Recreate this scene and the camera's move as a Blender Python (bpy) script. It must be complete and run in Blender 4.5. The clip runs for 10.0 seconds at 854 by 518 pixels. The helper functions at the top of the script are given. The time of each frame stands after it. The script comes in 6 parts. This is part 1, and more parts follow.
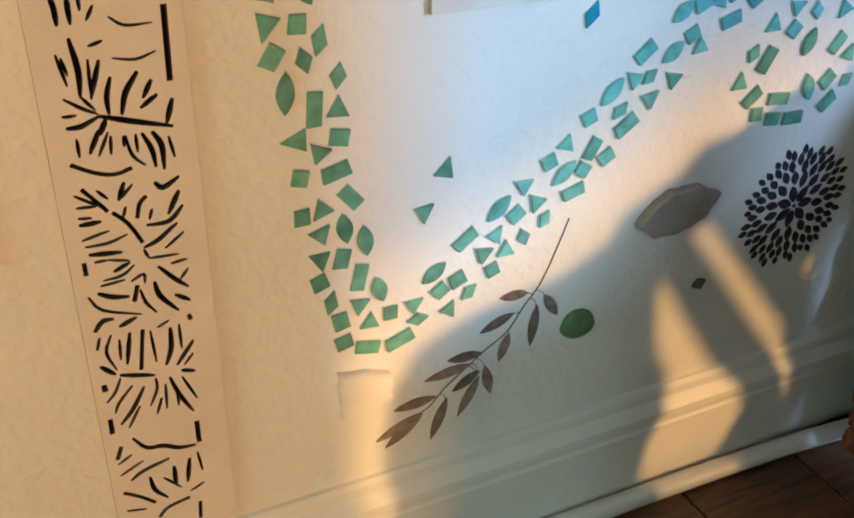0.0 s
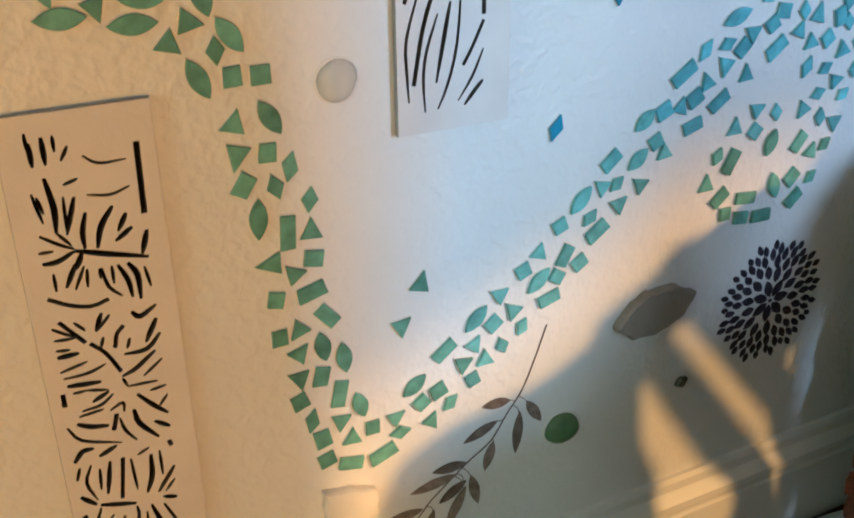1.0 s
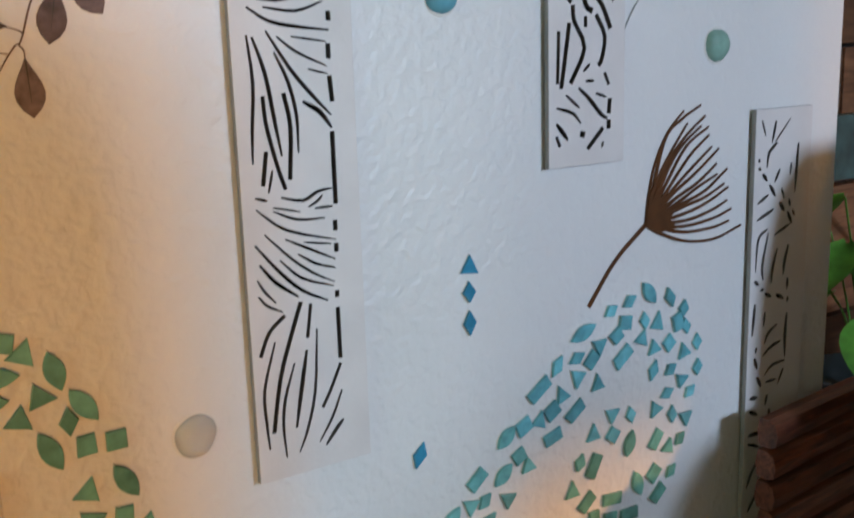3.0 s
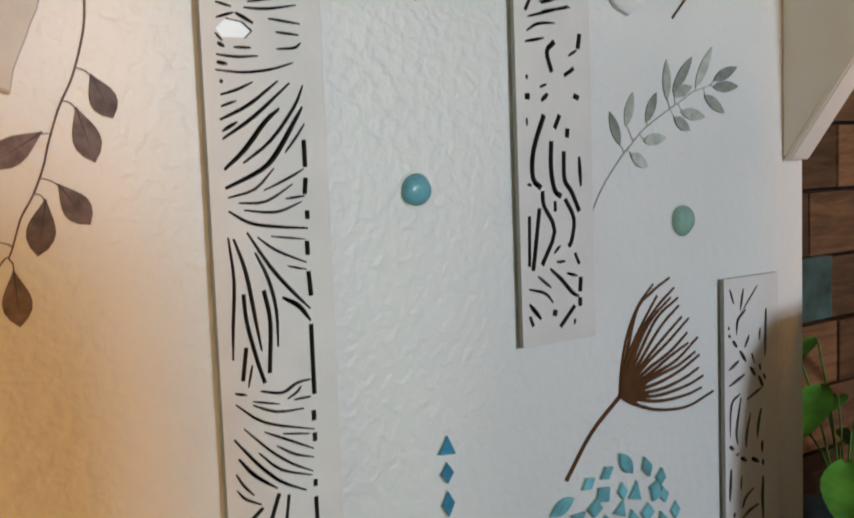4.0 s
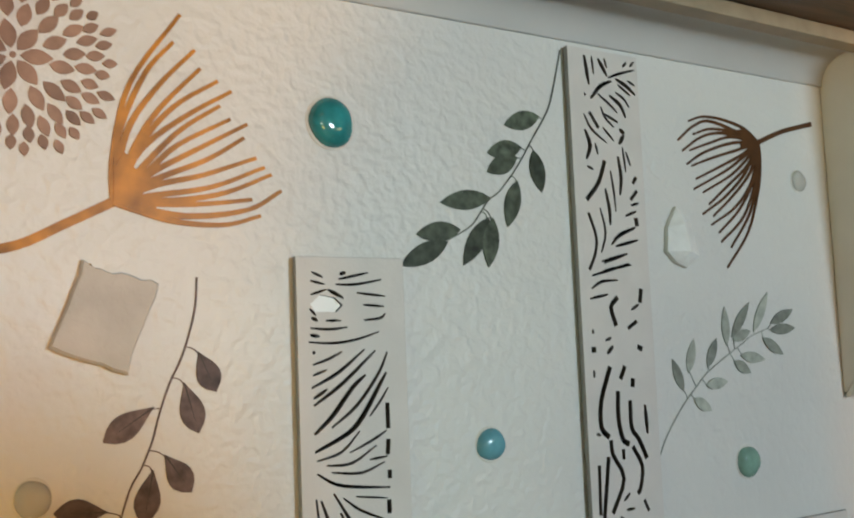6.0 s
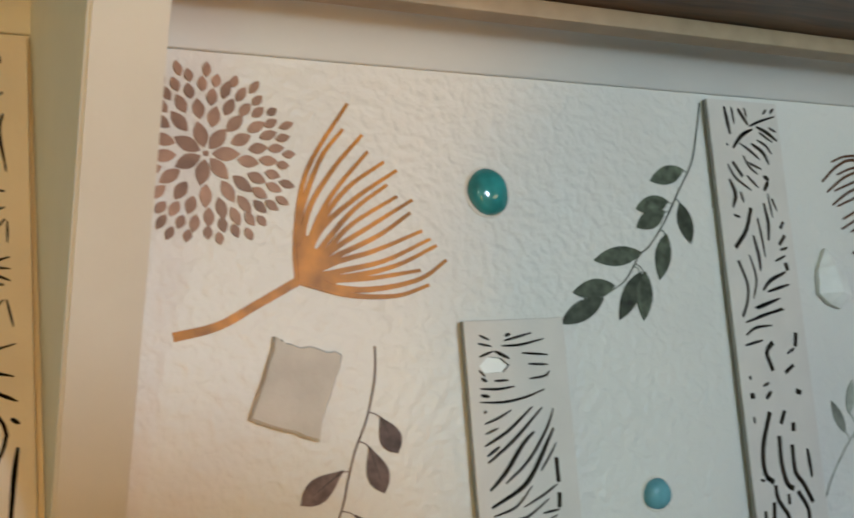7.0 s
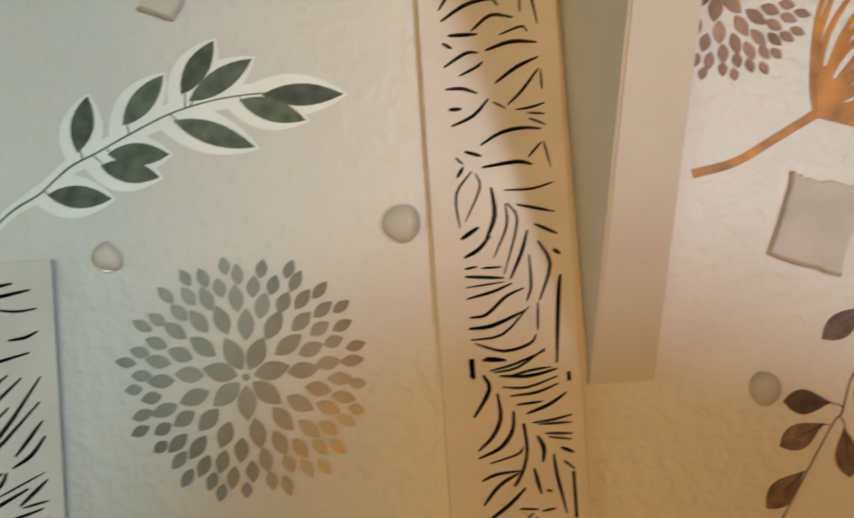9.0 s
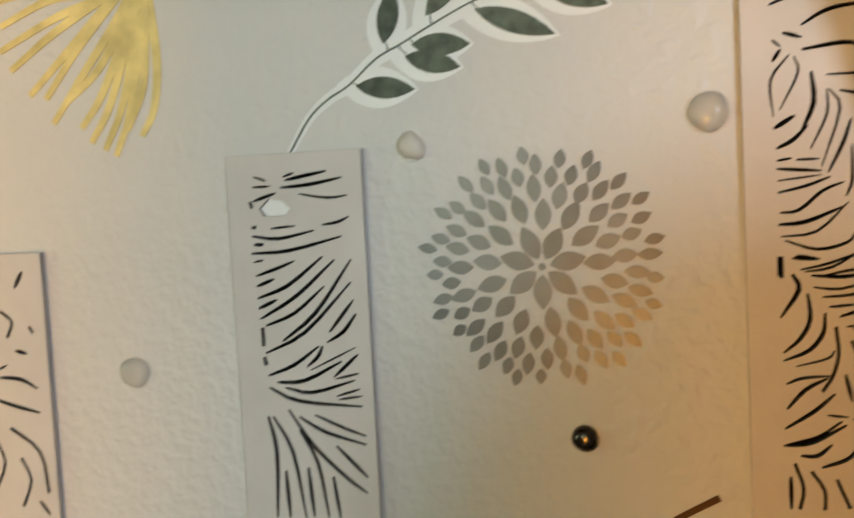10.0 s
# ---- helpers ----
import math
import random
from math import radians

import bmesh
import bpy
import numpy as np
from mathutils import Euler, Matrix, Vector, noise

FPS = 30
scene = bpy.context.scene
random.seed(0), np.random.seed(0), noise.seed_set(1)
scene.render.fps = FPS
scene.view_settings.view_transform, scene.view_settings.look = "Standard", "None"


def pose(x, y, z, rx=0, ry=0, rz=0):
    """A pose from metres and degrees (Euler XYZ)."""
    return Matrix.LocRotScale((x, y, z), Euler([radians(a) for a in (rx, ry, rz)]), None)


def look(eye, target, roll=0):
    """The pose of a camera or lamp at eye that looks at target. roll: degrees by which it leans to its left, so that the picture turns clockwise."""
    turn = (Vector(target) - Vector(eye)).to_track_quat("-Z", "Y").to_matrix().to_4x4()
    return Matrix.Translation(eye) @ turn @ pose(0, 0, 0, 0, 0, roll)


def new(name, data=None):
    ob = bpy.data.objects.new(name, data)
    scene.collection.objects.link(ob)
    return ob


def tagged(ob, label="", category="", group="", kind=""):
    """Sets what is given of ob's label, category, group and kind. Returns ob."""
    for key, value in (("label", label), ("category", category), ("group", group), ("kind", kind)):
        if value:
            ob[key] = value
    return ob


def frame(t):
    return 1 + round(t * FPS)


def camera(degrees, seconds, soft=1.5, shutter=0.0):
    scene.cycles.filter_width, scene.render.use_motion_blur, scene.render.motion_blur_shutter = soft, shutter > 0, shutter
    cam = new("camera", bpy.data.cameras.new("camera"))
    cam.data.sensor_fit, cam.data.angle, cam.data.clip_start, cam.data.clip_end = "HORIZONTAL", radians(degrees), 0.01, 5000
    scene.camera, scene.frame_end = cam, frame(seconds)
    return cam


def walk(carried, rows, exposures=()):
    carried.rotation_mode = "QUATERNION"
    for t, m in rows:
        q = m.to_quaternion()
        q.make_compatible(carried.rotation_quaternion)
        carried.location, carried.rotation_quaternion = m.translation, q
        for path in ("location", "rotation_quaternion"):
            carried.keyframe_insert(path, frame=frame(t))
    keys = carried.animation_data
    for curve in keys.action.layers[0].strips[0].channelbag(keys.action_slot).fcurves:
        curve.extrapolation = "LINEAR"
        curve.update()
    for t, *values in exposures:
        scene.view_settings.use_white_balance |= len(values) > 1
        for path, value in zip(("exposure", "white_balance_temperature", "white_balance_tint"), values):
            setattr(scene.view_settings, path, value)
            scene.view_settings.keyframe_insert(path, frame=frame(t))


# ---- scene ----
cam = camera(47.1, 10.0, soft=1.9, shutter=0.3)
PATH = [
    (0, (-0.2343, -0.4715, 0.5934), (0.3433, 0.6731, -0.1852), 1.62),
    (0.5, (-0.2308, -0.4740, 0.5992), (0.3552, 0.7003, -0.1273), 0.52),
    (1, (-0.2242, -0.4777, 0.6079), (0.3886, 0.7258, -0.0448), -0.71),
    (1.5, (-0.2206, -0.4794, 0.6166), (0.4195, 0.7415, 0.0254), -1.19),
    (2, (-0.2149, -0.4836, 0.6303), (0.4701, 0.7549, 0.1333), -2.67),
    (2.5, (-0.2118, -0.4792, 0.6478), (0.5483, 0.7487, 0.2421), -2.33),
    (3, (-0.2050, -0.4806, 0.6646), (0.6154, 0.7358, 0.3525), -1.79),
    (3.2, (-0.2048, -0.4844, 0.6752), (0.6257, 0.7338, 0.3992), -1.87),
    (4.3, (-0.2064, -0.4944, 0.7165), (0.6585, 0.7277, 0.6254), -2.33),
    (4.5, (-0.2057, -0.4995, 0.7239), (0.6533, 0.7283, 0.6571), -2.54),
    (5, (-0.2125, -0.5034, 0.7391), (0.6384, 0.7319, 0.7421), -2.53),
    (5.2, (-0.2136, -0.5094, 0.7402), (0.6251, 0.7338, 0.7728), -2.94),
    (6.3, (-0.2511, -0.5128, 0.7600), (0.5500, 0.7435, 0.9335), -2.09),
    (6.5, (-0.2585, -0.5177, 0.7635), (0.5136, 0.7556, 0.9446), -3.09),
    (7, (-0.2802, -0.5240, 0.7693), (0.3829, 0.8054, 0.9763), -4.45),
    (7.5, (-0.2938, -0.5270, 0.7647), (0.2099, 0.8675, 0.9920), -4.65),
    (8, (-0.3027, -0.5294, 0.7642), (0.0453, 0.9172, 0.9545), -4.61),
    (8.5, (-0.3189, -0.5310, 0.7524), (-0.1115, 0.9490, 0.8806), -3.93),
    (9, (-0.3358, -0.5292, 0.7579), (-0.2898, 0.9695, 0.8006), -3.73),
    (9.5, (-0.3426, -0.5298, 0.7591), (-0.5115, 0.9606, 0.7517), -3.13),
    (10, (-0.3480, -0.5262, 0.7612), (-0.7238, 0.9220, 0.6538), -2.96),
]
EXPOSURES = [(0, 0.43, 4780, 11), (1, 0.26, 4850, 12), (2.5, -0.06, 5200, 19), (3.2, -0.14, 5600, 19), (4.5, -0.22, 6300, 14), (7, -0.45, 6000, 7), (8.5, -0.45, 5950, 9), (10, -0.34, 6250, 15)]
walk(cam, [(t, look(eye, target, roll)) for t, eye, target, roll in PATH], EXPOSURES)

# ---- light ----
world = bpy.data.worlds.new("room_light")
scene.world = world
world.use_nodes = True
wn = world.node_tree
sky = wn.nodes.new("ShaderNodeTexSky")
sky.sky_type = "NISHITA"
sky.sun_disc = False
sky.sun_elevation, sky.sun_rotation = radians(14), radians(150)
wn.links.new(sky.outputs[0], wn.nodes["Background"].inputs[0])
wn.nodes["Background"].inputs[1].default_value = 0.10


def area(name, eye, target, sx, sy, watts, colour):
    data = bpy.data.lights.new(name, "AREA")
    data.shape, data.size, data.size_y, data.energy, data.color = "RECTANGLE", sx, sy, watts, colour
    ob = new(name, data)
    ob.matrix_world = look(eye, target)
    return ob


sun_data = bpy.data.lights.new("sun", "SUN")
sun_data.energy, sun_data.angle, sun_data.color = 2.6, radians(1.8), (1.0, 0.46, 0.09)
sun_lamp = new("sun", sun_data)
SUN_FROM = Vector((0.95, -1.75, 0.62))
sun_lamp.matrix_world = look(SUN_FROM, (0, 0, 0))
area("window_daylight", (0.62, -2.17, 1.0), (0.15, 0.0, 0.70), 0.25, 0.24, 31, (0.70, 0.84, 0.91))
# added warm fill for the orange glow low on the wall; no such lamp known
area("warm_fill", (-0.55, -2.17, 0.29), (-0.20, 0.0, 0.35), 0.20, 0.30, 22, (1.0, 0.42, 0.05))
area("side_window_light", (-0.95, -2.17, 0.80), (-0.5, 0.0, 0.75), 0.22, 0.40, 7.2, (0.93, 1.0, 0.64))
# added green fill that lifts the bracket's left side and the shadows
area("left_green_fill", (-2.56, -1.30, 0.95), (-0.3, 0.0, 0.75), 0.60, 0.60, 7.5, (0.76, 1.0, 0.52))

# ---- materials ----


def material(name, base, rough=0.6, metal=0.0, bump=0.0, scale=40.0, vary=0.12, fine=None, spec=None, alpha_glass=0.0, ior=1.5, island=0.0):
    m = bpy.data.materials.new(name)
    m.use_nodes = True
    n, l = m.node_tree.nodes, m.node_tree.links
    b = n["Principled BSDF"]
    b.inputs["Roughness"].default_value = rough
    b.inputs["Metallic"].default_value = metal
    b.inputs["IOR"].default_value = ior
    if alpha_glass:
        b.inputs["Transmission Weight"].default_value = alpha_glass
    co = n.new("ShaderNodeTexCoord")
    no = n.new("ShaderNodeTexNoise")
    no.inputs["Scale"].default_value = scale
    no.inputs["Detail"].default_value = 5
    l.new(co.outputs["Object"], no.inputs["Vector"])
    mix = n.new("ShaderNodeMixRGB")
    mix.inputs[1].default_value = (*[c * (1 - vary) for c in base], 1)
    mix.inputs[2].default_value = (*[min(1, c * (1 + vary)) for c in base], 1)
    spread = n.new("ShaderNodeMapRange")
    spread.inputs["From Min"].default_value, spread.inputs["From Max"].default_value = 0.30, 0.70
    l.new(no.outputs["Fac"], spread.inputs["Value"])
    l.new(spread.outputs[0], mix.inputs[0])
    last = mix.outputs[0]
    if island:
        info = n.new("ShaderNodeObjectInfo")
        hsv = n.new("ShaderNodeHueSaturation")
        ma = n.new("ShaderNodeMapRange")
        ma.inputs["To Min"].default_value = 1 - island
        ma.inputs["To Max"].default_value = 1 + island
        l.new(info.outputs["Random"], ma.inputs["Value"])
        l.new(ma.outputs[0], hsv.inputs["Value"])
        l.new(last, hsv.inputs["Color"])
        last = hsv.outputs[0]
    l.new(last, b.inputs["Base Color"])
    if bump:
        n2 = n.new("ShaderNodeTexNoise")
        n2.inputs["Scale"].default_value = fine or scale * 4
        n2.inputs["Detail"].default_value = 3
        l.new(co.outputs["Object"], n2.inputs["Vector"])
        bm_node = n.new("ShaderNodeBump")
        bm_node.inputs["Strength"].default_value = bump
        bm_node.inputs["Distance"].default_value = 0.002
        l.new(n2.outputs["Fac"], bm_node.inputs["Height"])
        l.new(bm_node.outputs[0], b.inputs["Normal"])
    return m


def wall_material():
    """White paint over an orange-peel texture: soft splats 6 to 12 mm across with a fine roller grain."""
    m = material("textured_wall_paint", (0.70, 0.685, 0.655), 0.44, vary=0.03, scale=9)
    n, l = m.node_tree.nodes, m.node_tree.links
    co = n.new("ShaderNodeTexCoord")
    big, small, grain = n.new("ShaderNodeTexNoise"), n.new("ShaderNodeTexVoronoi"), n.new("ShaderNodeTexNoise")
    big.inputs["Scale"].default_value, big.inputs["Detail"].default_value, big.inputs["Distortion"].default_value = 120, 1.2, 0.2
    small.inputs["Scale"].default_value = 120
    small.feature = "SMOOTH_F1"
    grain.inputs["Scale"].default_value, grain.inputs["Detail"].default_value = 420, 3
    for t in (big, small, grain):
        l.new(co.outputs["Object"], t.inputs["Vector"])
    ramp = n.new("ShaderNodeValToRGB")
    ramp.color_ramp.elements[0].position, ramp.color_ramp.elements[1].position = 0.38, 0.80
    l.new(big.outputs["Fac"], ramp.inputs[0])
    a = n.new("ShaderNodeMath")
    a.operation = "MULTIPLY_ADD"
    a.inputs[1].default_value = 0.35
    l.new(small.outputs["Distance"], a.inputs[0])
    l.new(ramp.outputs[0], a.inputs[2])
    a2 = n.new("ShaderNodeMath")
    a2.operation = "MULTIPLY_ADD"
    a2.inputs[1].default_value = 0.35
    l.new(grain.outputs["Fac"], a2.inputs[0])
    l.new(a.outputs[0], a2.inputs[2])
    bp = n.new("ShaderNodeBump")
    bp.inputs["Strength"].default_value, bp.inputs["Distance"].default_value = 0.50, 0.0016
    l.new(a2.outputs[0], bp.inputs["Height"])
    l.new(bp.outputs[0], n["Principled BSDF"].inputs["Normal"])
    return m


def wood_material(name, dark, light, rough=0.45, along=(2, 40, 40), island=0.25):
    m = material(name, light, rough, island=island)
    n, l = m.node_tree.nodes, m.node_tree.links
    co, mp, no = n.new("ShaderNodeTexCoord"), n.new("ShaderNodeMapping"), n.new("ShaderNodeTexNoise")
    mp.inputs["Scale"].default_value = along
    no.inputs["Scale"].default_value, no.inputs["Detail"].default_value, no.inputs["Distortion"].default_value = 3.0, 8, 1.2
    l.new(co.outputs["Object"], mp.inputs[0])
    l.new(mp.outputs[0], no.inputs["Vector"])
    r = n.new("ShaderNodeValToRGB")
    r.color_ramp.elements[0].position, r.color_ramp.elements[1].position = 0.35, 0.68
    r.color_ramp.elements[0].color, r.color_ramp.elements[1].color = (*dark, 1), (*light, 1)
    l.new(no.outputs["Fac"], r.inputs[0])
    l.new(r.outputs[0], next(k for k in n if k.type == "HUE_SAT").inputs["Color"])
    bp = n.new("ShaderNodeBump")
    bp.inputs["Strength"].default_value, bp.inputs["Distance"].default_value = 0.3, 0.001
    l.new(no.outputs["Fac"], bp.inputs["Height"])
    l.new(bp.outputs[0], n["Principled BSDF"].inputs["Normal"])
    return m


WALL = wall_material()
PLAIN = material("plain_room_paint", (0.68, 0.61, 0.51), 0.7, bump=0.2, scale=12, vary=0.05)
TRIM = material("white_trim_paint", (0.66, 0.65, 0.62), 0.45, bump=0.10, scale=14, vary=0.04, fine=60)
BRACKET = material("bracket_paint", (0.71, 0.685, 0.645), 0.4, bump=0.12, scale=18, vary=0.04, fine=90)
PANEL = material("carved_panel_paint", (0.66, 0.615, 0.575), 0.55, bump=0.15, scale=30, vary=0.05, fine=300)
# brown cut edge inside the slots, with their shade in the colour
EDGE = material("shaded_slot_edge", (0.10, 0.085, 0.075), 0.6, bump=0.1, scale=60, vary=0.1)
# panel paint darkened: the shade on the board's outer sides is in this colour
EDGE_SHADE = material("shaded_panel_edge", (0.33, 0.315, 0.30), 0.6, bump=0.1, scale=60, vary=0.1)
# near-black that stands in for the shade deep in the slots
BLACK = material("slot_shade_black", (0.005, 0.0045, 0.004), 0.9, vary=0.3, scale=80)
BLACK.node_tree.nodes["Principled BSDF"].inputs["Specular IOR Level"].default_value = 0.08
FLOOR = wood_material("dark_floor_wood", (0.035, 0.018, 0.010), (0.13, 0.065, 0.032), 0.35, (3, 30, 30))
GROUT = material("floor_joint", (0.16, 0.115, 0.08), 0.7, bump=0.2, vary=0.15)
REDWOOD = wood_material("red_brown_wood", (0.07, 0.022, 0.012), (0.24, 0.085, 0.04), 0.3, (2, 50, 50))
PLANK = wood_material("reclaimed_plank_wood", (0.115, 0.046, 0.020), (0.25, 0.110, 0.048), 0.5, (3, 22, 22), 0.62)
COUNTER = wood_material("counter_wood", (0.06, 0.03, 0.018), (0.16, 0.085, 0.045), 0.4, (3, 30, 30), 0.01)
CYAN = material("cyan_mosaic_glass", (0.15, 0.40, 0.44), 0.15, vary=0.28, scale=90, bump=0.12, fine=160, island=0.22)
AQUA = material("aqua_mosaic_glass", (0.15, 0.37, 0.355), 0.15, vary=0.28, scale=90, bump=0.12, fine=160, island=0.22)
TEAL = material("teal_mosaic_glass", (0.14, 0.325, 0.255), 0.16, vary=0.28, scale=90, bump=0.12, fine=160, island=0.22)
BLUE = material("blue_mosaic_glass", (0.06, 0.27, 0.42), 0.14, vary=0.25, scale=90, bump=0.12, fine=160, island=0.2)
GLUE = material("clear_glue", (0.72, 0.69, 0.64), 0.15, vary=0.06, scale=60, bump=0.2)
CLEAR = material("clear_glass_gem", (0.90, 0.89, 0.84), 0.04, alpha_glass=0.62, vary=0.02, ior=1.5)
GEM_BLUE = material("sky_blue_glass_gem", (0.17, 0.42, 0.50), 0.06, vary=0.2, scale=70, alpha_glass=0.25)
GEM_TEAL = material("sea_green_glass_gem", (0.27, 0.45, 0.37), 0.07, vary=0.2, scale=70, alpha_glass=0.25)
GEM_DEEP = material("deep_teal_glass_gem", (0.05, 0.33, 0.35), 0.05, vary=0.35, scale=60, alpha_glass=0.3)
GEM_GREEN = material("bottle_green_glass_gem", (0.14, 0.25, 0.12), 0.07, vary=0.2, scale=70, alpha_glass=0.4)
STONE = material("pale_stone", (0.56, 0.53, 0.49), 0.75, vary=0.10, scale=35, bump=0.5, fine=220)
STONE_GREY = material("grey_stone", (0.27, 0.235, 0.20), 0.7, vary=0.18, scale=40, bump=0.5, fine=200)
SHELL = material("shell_cream", (0.66, 0.60, 0.52), 0.4, vary=0.1, scale=60, bump=0.2)
QUARTZ = material("milky_quartz", (0.80, 0.79, 0.76), 0.5, vary=0.10, scale=50, alpha_glass=0.05, bump=0.5)
CHROME = material("dark_faceted_metal", (0.06, 0.055, 0.05), 0.10, metal=0.9, vary=0.2)
VEIN = material("dark_vein_print", (0.045, 0.035, 0.028), 0.6, vary=0.2)
PAPER = material("white_cut_paper", (0.90, 0.905, 0.89), 0.5, vary=0.03, bump=0.15, fine=120)
LEAF_SAGE = material("dark_sage_print", (0.074, 0.088, 0.062), 0.5, vary=0.55, scale=130, island=0.38)
LEAF_PALE = material("pale_grey_green_print", (0.33, 0.345, 0.30), 0.5, vary=0.25, scale=130, island=0.38)
LEAF_PLUM = material("plum_brown_print", (0.155, 0.108, 0.098), 0.5, vary=0.45, scale=130, island=0.38)
LEAF_BROWN = material("brown_grey_print", (0.17, 0.130, 0.105), 0.5, vary=0.35, scale=130, island=0.38)
LEAF_GREEN = material("eucalyptus_green_print", (0.115, 0.140, 0.108), 0.45, vary=0.35, scale=130, island=0.38)
ORANGE = material("amber_foil_print", (0.46, 0.19, 0.018), 0.40, vary=0.5, scale=48)
BROWN = material("dark_brown_print", (0.088, 0.035, 0.011), 0.45, vary=0.30, scale=45)
YELLOW = material("yellow_foil_print", (0.80, 0.67, 0.28), 0.5, vary=0.25, scale=45)
ROSE = material("rose_brown_print", (0.31, 0.19, 0.135), 0.45, metal=0.0, vary=0.30, scale=60, island=0.20)
INK = material("blue_black_print", (0.030, 0.026, 0.040), 0.35, vary=0.6, scale=130)
SILVER = material("silver_foil_print", (0.135, 0.145, 0.152), 0.36, metal=0.0, vary=0.35, scale=30, bump=0.30, fine=60, island=0.22)
GREEN_LEAF = material("house_plant_green", (0.11, 0.34, 0.035), 0.4, vary=0.35, scale=30)
POT = material("dark_glazed_pot", (0.03, 0.035, 0.035), 0.25, vary=0.2)
TILE_TEAL = material("painted_teal_tile", (0.06, 0.11, 0.10), 0.3, vary=0.5, scale=25)

for glossy, coat, coat_rough in ((SILVER, 0.45, 0.26), (PAPER, 0.6, 0.25), (GEM_DEEP, 0.5, 0.03)):
    shader = glossy.node_tree.nodes["Principled BSDF"]
    shader.inputs["Coat Weight"].default_value, shader.inputs["Coat Roughness"].default_value = coat, coat_rough
for ink in (LEAF_SAGE, LEAF_PALE, LEAF_PLUM, LEAF_BROWN, LEAF_GREEN, ORANGE, BROWN, YELLOW, ROSE, INK):
    ink.node_tree.nodes["Principled BSDF"].inputs["Specular IOR Level"].default_value = 0.2

# ---- mesh helpers ----


def finish(bm, name, mat, smooth=False):
    bmesh.ops.recalc_face_normals(bm, faces=bm.faces)
    me = bpy.data.meshes.new(name)
    for f in bm.faces:
        f.smooth = smooth
    bm.to_mesh(me)
    bm.free()
    me.materials.append(mat)
    return me


def thing(name, bm, mat, label, category, group="", kind="", smooth=False):
    return tagged(new(name, finish(bm, name, mat, smooth)), label, category, group, kind)


def holder(name, label, category, at=(0, 0, 0), group="", kind=""):
    ob = new(name)
    ob.empty_display_size = 0.02
    ob.location = at
    return tagged(ob, label, category, group, kind)


def part(name, bm, mat, parent, label="", smooth=False, mesh=None):
    ob = new(name, mesh or finish(bm, name, mat, smooth))
    ob.parent = parent
    ob.matrix_parent_inverse = Matrix.Translation(parent.location).inverted() if parent.type == "EMPTY" else Matrix()
    return tagged(ob, label)


def box(bm, x0, x1, y0, y1, z0, z1, bevel=0.0):
    made = bmesh.ops.create_cube(bm, size=1.0)["verts"]
    for v in made:
        v.co = Vector(((x0 + x1) / 2 + v.co.x * (x1 - x0), (y0 + y1) / 2 + v.co.y * (y1 - y0), (z0 + z1) / 2 + v.co.z * (z1 - z0)))
    if bevel:
        edges = {e for v in made for e in v.link_edges}
        bmesh.ops.bevel(bm, geom=list(edges), offset=bevel, segments=2, affect="EDGES", profile=0.6)
    return bm


def boxed(*args, bevel=0.0):
    return box(bmesh.new(), *args, bevel=bevel)


def plate(bm, outline, y_back, y_front, bevel=0.0):
    """A flat piece with the given x, z outline, from y_back out to y_front, its front edge slightly eased."""
    cx = sum(p[0] for p in outline) / len(outline)
    cz = sum(p[1] for p in outline) / len(outline)
    rings = [[bm.verts.new((x, y_back, z)) for x, z in outline]]
    if bevel:
        rings.append([bm.verts.new((x, y_front + bevel, z)) for x, z in outline])
        size = max(math.hypot(x - cx, z - cz) for x, z in outline)
        k = 1 - bevel / size
        rings.append([bm.verts.new((cx + (x - cx) * k, y_front, cz + (z - cz) * k)) for x, z in outline])
    else:
        rings.append([bm.verts.new((x, y_front, z)) for x, z in outline])
    for a, b in zip(rings, rings[1:]):
        for i in range(len(a)):
            j = (i + 1) % len(a)
            bm.faces.new((a[i], a[j], b[j], b[i]))
    bm.faces.new(rings[-1])
    bm.faces.new(rings[0][::-1])
    return bm


def bezier(points, steps):
    """A smooth line through the points (Catmull-Rom)."""
    pts = [Vector(p) for p in points]
    pts = [2 * pts[0] - pts[1]] + pts + [2 * pts[-1] - pts[-2]]
    out = []
    for i in range(1, len(pts) - 2):
        for s in range(steps):
            t = s / steps
            p0, p1, p2, p3 = pts[i - 1 : i + 3]
            out.append(0.5 * (2 * p1 + (p2 - p0) * t + (2 * p0 - 5 * p1 + 4 * p2 - p3) * t * t + (3 * p1 - p0 - 3 * p2 + p3) * t**3))
    return out + [pts[-2]]


def ribbon_outline(points, widths, steps=4):
    """The outline of a stroke along points in x, z; widths at its start, middle and end."""
    line = bezier([(x, z, 0) for x, z in points], steps)
    left, right = [], []
    for i, p in enumerate(line):
        d = (line[min(i + 1, len(line) - 1)] - line[max(i - 1, 0)]).normalized()
        t = i / (len(line) - 1)
        w = widths[0] * (1 - t) ** 2 + 2 * widths[1] * t * (1 - t) + widths[2] * t * t
        off = Vector((-d.y, d.x, 0)) * max(w, 0.00012) / 2
        left.append((p.x + off.x, p.y + off.y))
        right.append((p.x - off.x, p.y - off.y))
    return left + right[::-1]


